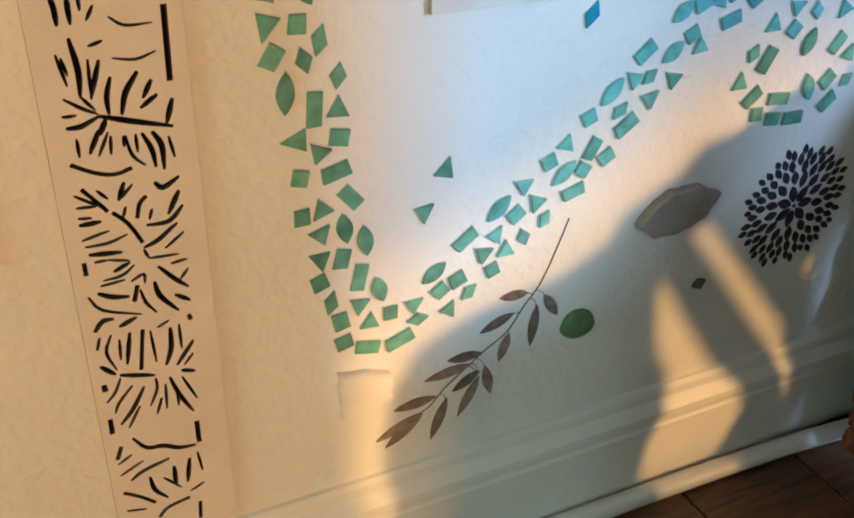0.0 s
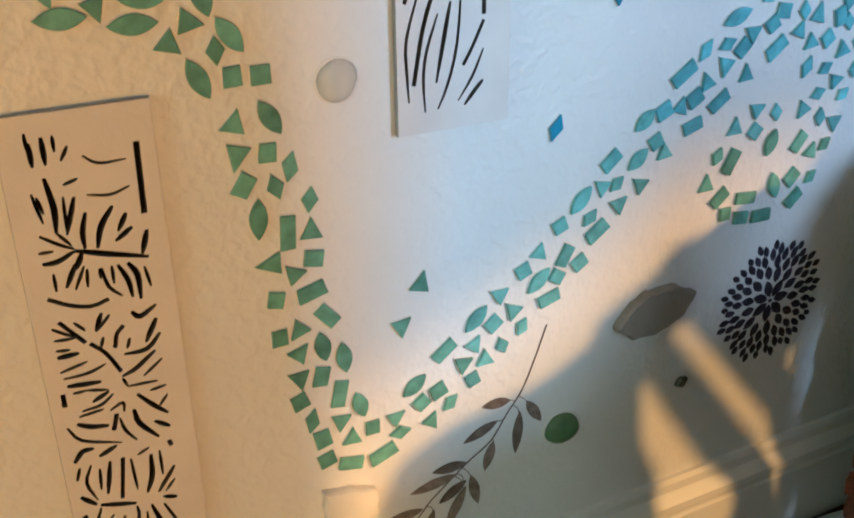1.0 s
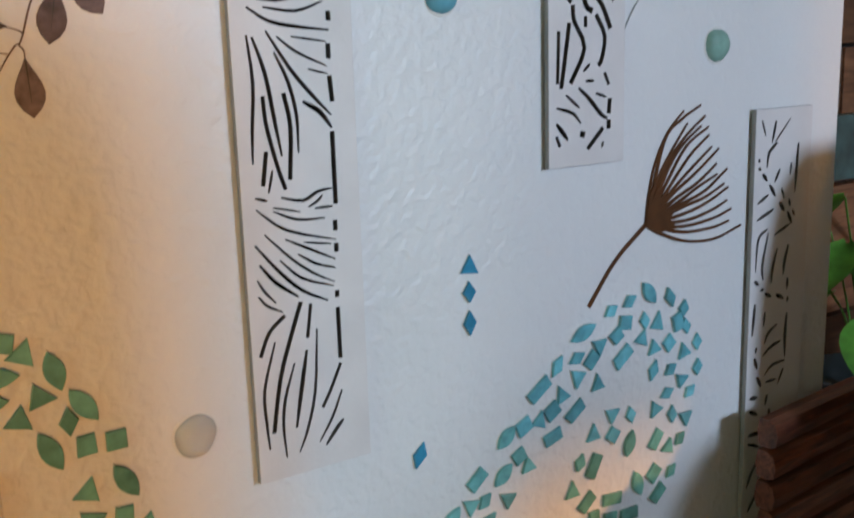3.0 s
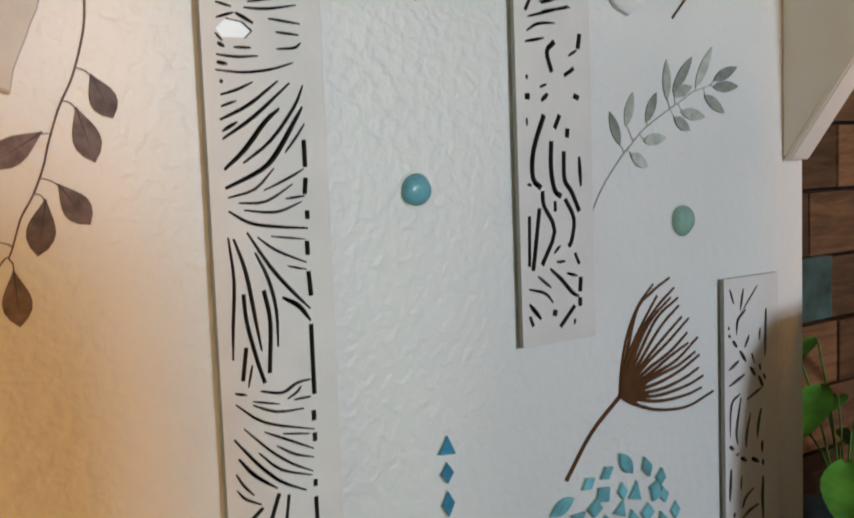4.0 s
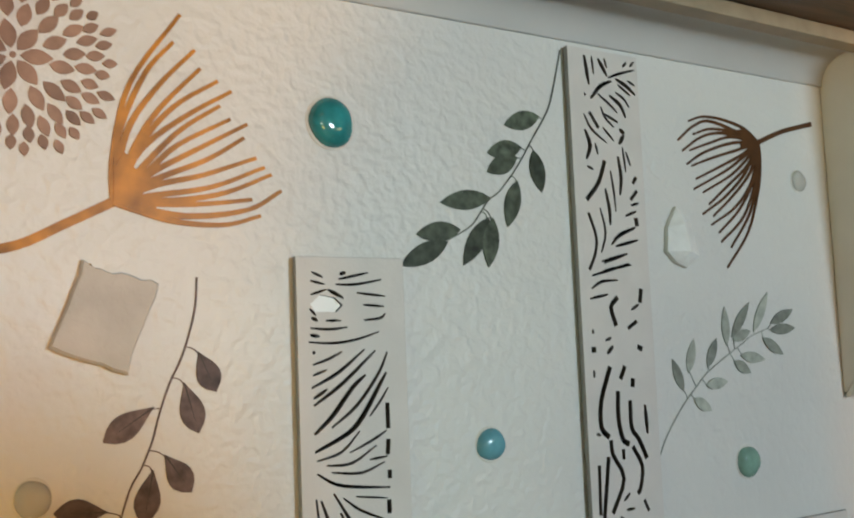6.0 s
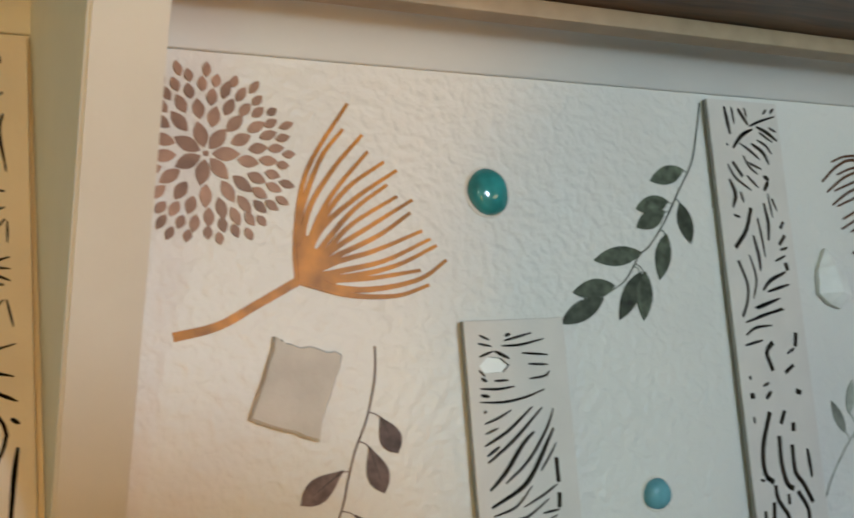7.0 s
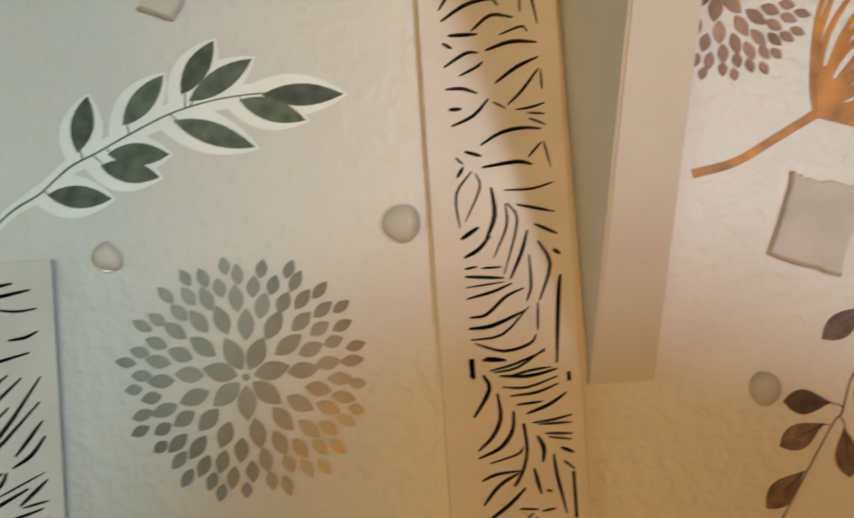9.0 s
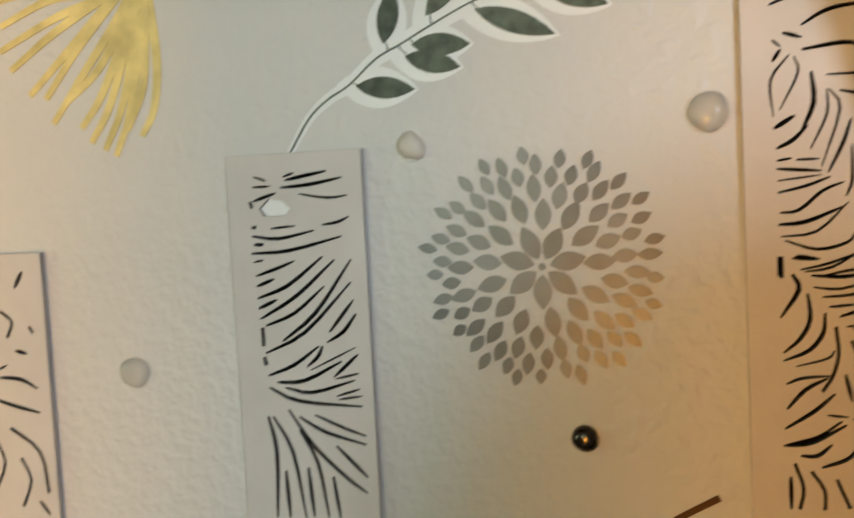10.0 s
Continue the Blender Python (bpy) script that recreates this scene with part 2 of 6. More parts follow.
def leaf_outline(x0, z0, x1, z1, width, tip=1.0, n=7):
    """A leaf from its base to its tip; tip over 1 puts its belly further out."""
    d = Vector((x1 - x0, z1 - z0))
    side = Vector((-d.y, d.x)).normalized()
    up, down = [], []
    for i in range(n + 1):
        t = i / n
        w = width / 2 * math.sin(math.pi * t**tip) ** 0.85 if 0 < i < n else 0.0
        c = Vector((x0, z0)) + d * t
        if 0 < i < n:
            up.append(tuple(c + side * w))
            down.append(tuple(c - side * w))
        else:
            up.append(tuple(c))
    return up + down[::-1]


# ---- the bar wall, its trim and the room round it ----
WX0, WX1 = -1.45, 0.53
bar_wall = thing("wall_bar_front", boxed(WX0, WX1, 0.0, 0.12, 0.0, 1.0, bevel=0.0), WALL, "white textured plaster wall under a bar counter", "wall", kind="structure")


def moulding(name, profile, x0, x1, mat, label, smooth=False):
    """A length of trim with a y, z profile."""
    bm = bmesh.new()
    a = [bm.verts.new((x0, y, z)) for y, z in profile]
    b = [bm.verts.new((x1, y, z)) for y, z in profile]
    for i in range(len(profile)):
        j = (i + 1) % len(profile)
        bm.faces.new((a[i], a[j], b[j], b[i]))
    bm.faces.new(a[::-1])
    bm.faces.new(b)
    return thing(name, bm, mat, label, "trim", kind="structure", smooth=smooth)


BASE_PROFILE = [(0, 0.004), (-0.013, 0.004), (-0.013, 0.070), (-0.0118, 0.0725), (-0.0118, 0.076), (-0.013, 0.078), (-0.0125, 0.084), (-0.009, 0.089), (-0.006, 0.093), (-0.005, 0.1), (-0.003, 0.104), (0, 0.105)]
moulding("baseboard", BASE_PROFILE, WX0, WX1, TRIM, "white painted baseboard with a moulded top edge")
CROWN_PROFILE = [(0, 0.970), (-0.003, 0.970)]
CROWN_PROFILE += [(-0.003 - 0.031 * (1 - math.cos(k * math.pi / 20)), 0.971 + 0.024 * math.sin(k * math.pi / 20)) for k in range(11)]
CROWN_PROFILE += [(-0.036, 0.9955), (-0.036, 1.001), (0, 1.001)]
moulding("crown_trim", CROWN_PROFILE, WX0, WX1, TRIM, "white moulded trim under the counter overhang", True)


def shoe_moulding():
    """A thin rounded strip on the floor, sprung away from the baseboard at its right end."""
    bm = bmesh.new()
    path = bezier([(-1.4, -0.0225, 0), (-0.4, -0.0225, 0), (0.10, -0.0225, 0), (0.30, -0.025, 0), (0.40, -0.030, 0), (0.455, -0.036, 0), (0.515, -0.036, 0)], 6)
    rows = []
    for p in path:
        rows.append([bm.verts.new((p.x, p.y + 0.0085 * math.cos(a) , 0.0005 + 0.0085 + 0.0085 * math.sin(a))) for a in [k * math.tau / 10 for k in range(10)]])
    for a, b in zip(rows, rows[1:]):
        for i in range(10):
            bm.faces.new((a[i], a[(i + 1) % 10], b[(i + 1) % 10], b[i]))
    bm.faces.new(rows[0])
    bm.faces.new(rows[-1])
    return thing("shoe_trim", bm, TRIM, "thin white rounded strip lifting off the baseboard", "trim", kind="structure", smooth=True)


shoe_moulding()

counter = holder("bar_counter", "dark brown wooden bar counter with a deep overhang", "counter", (0, 0, 1.002))
part("countertop", boxed(WX0 - 0.05, WX1 + 0.05, -0.30, 0.30, 1.002, 1.040, bevel=0.004), COUNTER, counter)
part("front_strip", boxed(WX0, WX1 + 0.01, -0.052, -0.0365, 0.990, 1.0015, bevel=0.001), material("tan_strip_wood", (0.42, 0.33, 0.22), 0.5, vary=0.12, bump=0.2), counter, "thin tan wooden strip")


def bracket(x0, x1, z0, label, slim=0.0):
    """A wedge-shaped corbel: nothing deep at its foot, deep under the counter; a board covers its sloping front."""
    top, depth = 1.0015, 0.215
    root = holder("corbel_bracket", label, "bracket", ((x0 + x1) / 2, 0, z0), "brackets under the counter")

    def wedge(prof, xa, xb, ease):
        bm = bmesh.new()
        a = [bm.verts.new((xa, y, z)) for y, z in prof]
        b = [bm.verts.new((xb, y, z)) for y, z in prof]
        for i in range(len(prof)):
            j = (i + 1) % len(prof)
            bm.faces.new((a[i], a[j], b[j], b[i]))
        bm.faces.new(a[::-1])
        bm.faces.new(b)
        bmesh.ops.recalc_face_normals(bm, faces=bm.faces)
        edges = [e for e in bm.edges if max(v.co.y for v in e.verts) < -0.004]
        for v in bm.verts:
            if v.co.x < (x0 + x1) / 2:
                v.co.x += slim * (-v.co.y / depth) - 0.3 * slim * (v.co.z - z0) / (top - z0)
        bmesh.ops.bevel(bm, geom=edges, offset=ease, segments=2, affect="EDGES")
        return bm

    part("side_core", wedge([(-0.0008, z0 + 0.004), (-0.003, z0 + 0.004), (-depth + 0.007, 0.985), (-depth + 0.007, top), (-0.0008, top)], x0 + 0.0006, x1 - 0.0006, 0.0006), BRACKET, root)
    part("front_board", wedge([(-0.0012, z0), (-0.0075, z0), (-depth, 0.983), (-depth, top), (-depth + 0.0075, top), (-depth + 0.0075, 0.987)], x0, x1, 0.0014), BRACKET, root)
    return root


bracket(-0.2375, -0.2025, 0.700, "white painted wedge bracket beside the flower decals", 0.009)
bracket(0.503, 0.529, 0.704, "white painted wedge bracket at the end of the bar")

# floor
floor_slab = thing("floor", boxed(-2.6, 2.6, -2.3, 2.3, -0.06, -0.003), GROUT, "brown jointed wood floor", "floor", kind="structure")
rng = random.Random(4)
plank_mesh = {}
for row in range(-19, 20):
    width = 0.118
    xa = 0.239 + row * (width + 0.0035)
    y = -2.25 + rng.random() * 0.3
    if abs(xa) > 2.3:
        continue
    near = -0.25 < xa < 0.75
    while y < 2.2:
        run = 0.62 if near else 1.24
        key = run
        if key not in plank_mesh:
            plank_mesh[key] = finish(boxed(0, width, 0, run - 0.004, -0.010, 0.0, bevel=0.0012), "plank", FLOOR)
        if y + run < 2.28:
            p = part("plank", None, None, floor_slab, mesh=plank_mesh[key])
            p.location = (xa, y, 0)
        y += run

# closing walls, out of view; daylight comes through the opening behind, warm light from an added fill lamp
thing("ceiling", boxed(-2.6, 2.6, -2.3, 2.3, 2.4, 2.5), PLAIN, "plain painted ceiling", "ceiling", kind="structure")
thing("wall_far", boxed(-2.6, 2.6, 2.3, 2.4, -0.06, 2.5), PLAIN, "plain painted wall", "wall", kind="structure")
left_wall = bmesh.new()
box(left_wall, -2.7, -2.6, -2.3, -1.65, -0.06, 2.5)
box(left_wall, -2.7, -2.6, -0.95, 2.4, -0.06, 2.5)
box(left_wall, -2.7, -2.6, -1.65, -0.95, -0.06, 0.60)
box(left_wall, -2.7, -2.6, -1.65, -0.95, 1.30, 2.5)
thing("wall_left", left_wall, PLAIN, "plain painted wall with an opening added beside the green fill lamp", "wall", kind="structure")
thing("wall_right", boxed(2.6, 2.7, -2.3, 2.4, -0.06, 2.5), PLAIN, "plain painted wall", "wall", kind="structure")


def wall_with_windows(name, x0, x1, y0, y1, z0, z1, openings):
    """A wall with rectangular openings (x0, x1, z0, z1), given from left to right."""
    bm = bmesh.new()
    at = x0
    for wx0, wx1, wz0, wz1 in openings:
        box(bm, at, wx0, y0, y1, z0, z1)
        box(bm, wx0, wx1, y0, y1, z0, wz0)
        box(bm, wx0, wx1, y0, y1, wz1, z1)
        at = wx1
    box(bm, at, x1, y0, y1, z0, z1)
    return thing(name, bm, PLAIN, "plain painted wall with window openings", "wall", kind="structure")


wall_with_windows("wall_back_window", 0.2, 2.6, -2.3, -2.2, -0.06, 2.5, [(0.42, 0.82, 0.80, 1.20), (1.10, 1.60, 0.78, 1.19)])
# the tall opening is made up to go with the warm fill lamp
wall_with_windows("wall_back_left", -2.6, 0.2, -2.3, -2.2, -0.06, 2.5, [(-1.12, -0.82, 0.50, 1.10), (-0.76, -0.20, 0.004, 1.95)])
# unseen plate added across the opening to cut the sun patch diagonally
thing("sun_mask", plate(bmesh.new(), [(1.101, 1.02), (1.101, 1.189), (1.46, 1.189), (1.394, 1.155)], -2.21, -2.29), PLAIN, "unseen plate added to give the sun patch a sloping edge", "wall", kind="structure")
# unseen blocker, shaped to shade the wall as the camera holder's body does
pier = [(-0.165, -0.003), (-0.165, 0.69), (-0.117, 0.786), (-0.041, 0.835), (0.055, 0.821), (0.145, 0.793), (0.172, 0.738), (0.172, 0.45), (0.262, 0.46), (0.285, 0.468), (0.285, -0.003)]
thing("daylight_blocker", plate(bmesh.new(), pier, -0.65, -0.70), PLAIN, "unseen light blocker in place of the person holding the camera", "wall", kind="structure")
# unseen blocker added to keep blue daylight off the sun patch
low_blocker = [(0.33, -0.003), (0.33, 0.59), (0.38, 0.637), (0.42, 0.652), (0.43, 0.635), (0.43, -0.003)]
thing("daylight_blocker_low", plate(bmesh.new(), low_blocker, -0.88, -0.92), PLAIN, "unseen low light blocker with a sloping top", "wall", kind="structure")
# unseen blocker added so the side window light misses the orange area
thing("side_light_blocker", boxed(-0.62, -0.47, -1.03, -1.0, -0.003, 0.78, bevel=0.004), PLAIN, "unseen half-height blocker for the side window light", "wall", kind="structure")

# kind, x, z, turn and length of each glass piece, by stretch of the wave
MOSAIC = {}
MOSAIC['left_column'] = [
    ('t', -0.093, 0.433, 74, 0.015), ('s', -0.076, 0.434, -6, 0.009), ('d', -0.064, 0.424, 74, 0.018), ('s', -0.09, 0.418, 58, 0.013), ('d', -0.073, 0.414, -76, 0.016),
    ('l', -0.084, 0.397, 85, 0.025), ('d', -0.054, 0.403, 79, 0.016), ('r', -0.068, 0.386, 87, 0.021), ('t', -0.054, 0.386, -94, 0.013), ('t', -0.081, 0.369, 0, 0.015),
    ('s', -0.054, 0.367, -10, 0.011), ('t', -0.067, 0.358, 68, 0.011), ('r', -0.057, 0.346, 13, 0.018), ('s', -0.078, 0.346, -13, 0.009), ('r', -0.048, 0.328, -50, 0.016),
    ('s', -0.078, 0.321, 0, 0.009), ('t', -0.064, 0.323, 167, 0.009), ('t', -0.069, 0.308, -14, 0.012), ('l', -0.052, 0.308, -82, 0.021), ('l', -0.039, 0.297, -85, 0.022),
]
MOSAIC['valley'] = [
    ('t', -0.068, 0.288, 94, 0.013), ('s', -0.054, 0.288, 78, 0.014), ('r', -0.043, 0.272, 78, 0.019), ('l', -0.03, 0.26, -75, 0.02), ('s', -0.069, 0.274, 17, 0.01),
    ('d', -0.062, 0.258, 74, 0.018), ('s', -0.056, 0.243, -81, 0.012), ('t', -0.044, 0.25, 81, 0.012), ('t', -0.038, 0.236, 24, 0.012), ('s', -0.022, 0.24, 0, 0.009),
    ('s', -0.054, 0.226, 15, 0.011), ('r', -0.038, 0.218, -13, 0.017), ('r', -0.016, 0.217, 18, 0.02), ('t', -0.006, 0.24, 90, 0.011), ('d', -0.003, 0.23, 4, 0.016),
    ('l', 0.008, 0.262, 37, 0.021), ('s', 0.013, 0.248, 37, 0.01), ('s', 0.025, 0.253, 22, 0.011), ('d', 0.034, 0.241, 42, 0.015), ('t', 0.018, 0.231, 0, 0.011),
    ('r', 0.03, 0.282, 38, 0.018), ('t', 0.043, 0.266, 81, 0.012),
]
MOSAIC['rise'] = [
    ('t', 0.05, 0.28, -5, 0.011), ('t', 0.06, 0.269, -90, 0.012), ('s', 0.051, 0.254, 21, 0.009), ('l', 0.053, 0.299, 45, 0.023), ('s', 0.066, 0.292, 38, 0.011),
    ('d', 0.073, 0.274, -73, 0.014), ('t', 0.07, 0.31, 90, 0.011), ('t', 0.08, 0.296, 70, 0.012), ('d', 0.088, 0.284, 61, 0.01), ('r', 0.109, 0.3, 17, 0.017),
    ('l', 0.1, 0.315, 43, 0.023), ('s', 0.088, 0.325, 24, 0.01), ('s', 0.114, 0.315, 56, 0.007), ('t', 0.1, 0.337, -107, 0.01), ('r', 0.12, 0.329, 63, 0.016),
    ('s', 0.132, 0.321, 34, 0.011), ('s', 0.115, 0.351, 24, 0.01), ('r', 0.144, 0.341, 34, 0.018), ('l', 0.13, 0.366, 49, 0.023), ('d', 0.138, 0.352, 48, 0.015),
    ('t', 0.146, 0.37, 80, 0.011), ('d', 0.158, 0.372, 42, 0.012), ('t', 0.161, 0.355, 99, 0.012), ('r', 0.152, 0.389, 40, 0.016),
]
MOSAIC['rise_top'] = [
    ('l', 0.174, 0.386, 41, 0.02), ('t', 0.177, 0.366, 80, 0.011), ('s', 0.188, 0.396, 29, 0.01), ('t', 0.194, 0.386, 38, 0.011), ('l', 0.177, 0.412, 41, 0.018),
]
MOSAIC['lone'] = [
    ('d', 0.108, 0.418, 68, 0.018), ('t', 0.014, 0.336, -107, 0.014), ('t', 0, 0.306, 94, 0.013), ('t', 0.15, 0.534, -95, 0.012), ('d', 0.149, 0.516, -90, 0.014),
    ('d', 0.149, 0.496, -90, 0.017),
]
MOSAIC['left_crest'] = [
    ('r', -0.155, 0.545, 0, 0.02), ('r', -0.13, 0.538, -18, 0.022), ('t', -0.115, 0.531, -113, 0.013), ('l', -0.102, 0.518, -77, 0.022), ('r', -0.158, 0.531, 38, 0.016),
    ('d', -0.14, 0.53, -4, 0.013), ('l', -0.13, 0.52, -2, 0.025), ('t', -0.154, 0.518, -15, 0.011), ('l', -0.168, 0.514, 0, 0.025), ('l', -0.136, 0.508, 0, 0.025),
    ('t', -0.108, 0.506, 167, 0.013), ('t', -0.12, 0.499, -104, 0.012), ('l', -0.09, 0.498, -56, 0.023), ('d', -0.098, 0.491, -90, 0.016), ('l', -0.108, 0.478, -66, 0.024),
    ('s', -0.091, 0.477, 0, 0.008), ('s', -0.076, 0.476, 0, 0.01), ('l', -0.073, 0.453, -61, 0.023), ('t', -0.092, 0.454, -108, 0.013), ('t', -0.175, 0.526, -11, 0.01),
    ('r', -0.178, 0.545, 0, 0.015),
]
MOSAIC['curl'] = [
    ('r', 0.206, 0.439, 35, 0.021), ('d', 0.222, 0.452, 57, 0.017), ('d', 0.24, 0.454, 22, 0.016), ('l', 0.246, 0.471, 21, 0.025), ('d', 0.272, 0.482, 29, 0.013),
    ('d', 0.29, 0.486, 28, 0.015), ('l', 0.31, 0.489, -54, 0.022), ('d', 0.332, 0.482, -73, 0.017), ('d', 0.347, 0.471, 80, 0.011), ('s', 0.341, 0.461, -72, 0.013),
    ('d', 0.35, 0.457, -78, 0.014), ('s', 0.286, 0.471, -10, 0.011), ('d', 0.306, 0.469, -85, 0.012), ('t', 0.32, 0.467, -102, 0.014), ('s', 0.278, 0.463, 37, 0.01),
    ('t', 0.261, 0.457, 90, 0.012), ('t', 0.304, 0.457, -112, 0.011), ('t', 0.316, 0.448, -80, 0.011), ('s', 0.332, 0.447, 37, 0.01), ('d', 0.363, 0.442, -90, 0.011),
    ('t', 0.348, 0.439, -76, 0.012), ('r', 0.284, 0.446, 35, 0.019), ('s', 0.254, 0.45, 48, 0.012), ('t', 0.24, 0.438, 77, 0.013),
]
MOSAIC['curl_inner'] = [
    ('d', 0.316, 0.429, 69, 0.017), ('t', 0.258, 0.43, 34, 0.011), ('d', 0.334, 0.426, 32, 0.013), ('d', 0.364, 0.422, 86, 0.014), ('t', 0.346, 0.414, 73, 0.01),
    ('t', 0.228, 0.43, 171, 0.012), ('r', 0.239, 0.416, 38, 0.018), ('d', 0.331, 0.408, 20, 0.015), ('d', 0.356, 0.404, 38, 0.011), ('s', 0.217, 0.421, 31, 0.012),
    ('t', 0.204, 0.416, 11, 0.01), ('s', 0.192, 0.416, 24, 0.012), ('t', 0.274, 0.403, 84, 0.01), ('d', 0.293, 0.4, -81, 0.012), ('t', 0.321, 0.398, 175, 0.012),
    ('d', 0.337, 0.39, -90, 0.015), ('t', 0.352, 0.382, 90, 0.012), ('r', 0.218, 0.402, 18, 0.016), ('t', 0.256, 0.396, -90, 0.013), ('s', 0.275, 0.389, 53, 0.01),
]
MOSAIC['curl_end'] = [
    ('l', 0.292, 0.378, 71, 0.021), ('r', 0.32, 0.374, 55, 0.016), ('t', 0.334, 0.366, -110, 0.012), ('d', 0.346, 0.368, 41, 0.009), ('d', 0.243, 0.376, 65, 0.014),
    ('r', 0.256, 0.37, 62, 0.019), ('t', 0.236, 0.358, -90, 0.013), ('r', 0.25, 0.344, 42, 0.015), ('r', 0.275, 0.339, -6, 0.019), ('l', 0.301, 0.344, -74, 0.022),
    ('s', 0.318, 0.347, 45, 0.013), ('d', 0.337, 0.344, 42, 0.013), ('r', 0.323, 0.33, 43, 0.016), ('s', 0.257, 0.33, 0, 0.006), ('s', 0.273, 0.324, -5, 0.012),
    ('r', 0.292, 0.322, -3, 0.018),
]


# ---- glass mosaic wave ----
mosaic = holder("glass_mosaic", "wave of teal cut-glass pieces glued to the white wall", "mosaic")
SHAPES = {"s": (0.0110, 0.0100), "r": (0.0185, 0.0090), "d": (0.0160, 0.0098), "l": (0.0228, 0.0104), "t": (0.0128, 0.0135)}


def tile_outline(kind, length, shade):
    wide = SHAPES[kind][1]
    h, w = length / 2, wide / 2
    if kind == "d":
        return [(-h, 0), (shade * 0.15 * h, -w), (h, 0), (-shade * 0.15 * h, w)]
    if kind == "l":
        return leaf_outline(-h, 0, h, 0, wide, n=8)
    if kind == "t":
        return [(-h, shade * 0.1 * w), (h, -w), (h * (1 - 0.1 * shade), w)]
    k = 0.12 * shade
    return [(-h, -w * (1 - k)), (h * (1 - k), -w), (h, w * (1 - k)), (-h * (1 + k), w)]


rng = random.Random(9)
for name, rows in MOSAIC.items():
    for kind, x, z, turn, length in rows:
        base = SHAPES[kind][0]
        length = max(0.85 * base, min(1.18 * base, length * (1.04 if kind in "s" else 0.97)))
        a = radians(turn)
        shade = rng.uniform(-1, 1)
        pts = [(x + u * math.cos(a) - v * math.sin(a), z + u * math.sin(a) + v * math.cos(a)) for u, v in tile_outline(kind, length, shade)]
        blue = name == "lone" and z > 0.4
        piece = part("tile", plate(bmesh.new(), pts, -0.0002, -0.0030 - 0.0006 * rng.random(), 0.0005), BLUE if blue else {"curl": CYAN, "curl_inner": CYAN, "rise_top": AQUA, "rise": AQUA}.get(name, TEAL), mosaic)
        glue = [(x + (p[0] - x) * 1.07, z + (p[1] - z) * 1.07) for p in pts]
        part("glue_bed", plate(bmesh.new(), glue, -0.0001, -0.0009, 0.0004), GLUE, piece)

# ---- carved panels ----


def carved_panel(x0, x1, z_top, z_bottom, strokes, label, cell=None, bold=1.0, grow=(0, 0, 0), leafy=False):
    """A thin board whose leaf pattern is cut right through, over a black sheet that stands in for shade."""
    left, right, top = x0 - grow[0], x1 + grow[1], z_top + grow[2]
    board = boxed(left, right, -0.0062, -0.0022, z_bottom, top, bevel=0.0006)
    ob = new("carved_panel", finish(board, "carved_panel", PANEL))
    cut = bmesh.new()
    for points, width, solid in strokes:
        pts = [(x0 + u / 1000, z_top - v / 1000) for u, v in points]
        taper = (1.05, 1.05, 1.05) if width >= 2.0 else (0.9, 2.5, solid * 1.5)
        if leafy:
            taper = (0.55, 1.75, 0.35)
        plate(cut, ribbon_outline(pts, [width * bold * k * 1e-3 for k in taper], 3), -0.002, -0.0075)
    if cell:
        u, v, cw, ch = cell
        cx, cz = x0 + u / 1000, z_top - v / 1000
        hexagon = [(cx + cw * a / 2000, cz + ch * b / 2000) for a, b in ((-1, -0.1), (-0.7, -1), (0.6, -1), (1, -0.2), (0.5, 0.7), (-0.4, 1))]
        plate(cut, hexagon, -0.002, -0.0075)
    cutter = new("cutter", finish(cut, "cutter", BLACK))
    mod = ob.modifiers.new("cut", "BOOLEAN")
    mod.operation, mod.solver, mod.object, mod.use_self = "DIFFERENCE", "EXACT", cutter, True
    bpy.context.view_layer.update()
    cleared = bpy.data.meshes.new_from_object(ob.evaluated_get(bpy.context.evaluated_depsgraph_get()))
    ob.modifiers.clear()
    bpy.data.objects.remove(cutter)
    root = holder("carved_panel", label, "wall panel", (x0, 0, z_bottom), "carved wall panels")
    bpy.data.objects.remove(ob)
    cleared.materials.clear()
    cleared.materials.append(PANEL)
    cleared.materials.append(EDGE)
    cleared.materials.append(EDGE_SHADE)
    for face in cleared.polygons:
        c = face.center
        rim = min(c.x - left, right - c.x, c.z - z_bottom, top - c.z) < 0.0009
        # front face plain; outer sides and slot walls get the colours with shade in
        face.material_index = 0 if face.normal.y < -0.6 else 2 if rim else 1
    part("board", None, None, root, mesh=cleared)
    # added black sheet: makes the slots read as shadow lines
    part("backing", boxed(x0 + 0.002, x1 - 0.002, -0.0021, -0.0004, z_bottom + 0.002, z_top - 0.002), BLACK, root, "black sheet standing in for the shade in the slots")
    if cell:
        part("pale_insert", plate(bmesh.new(), [(cx + (x - cx) * 0.97, cz + (z - cz) * 0.97) for x, z in hexagon], -0.00205, -0.0042), PAPER, root, "white cell behind one opening")
    return root


class Slots:
    """Collects the slots of one panel."""

    def __init__(self):
        self.made = []

    def line(self, width, *uv):
        self.made.append(([(uv[i], uv[i + 1]) for i in range(0, len(uv), 2)], width, 0.5 if width < 2 else 0.9))


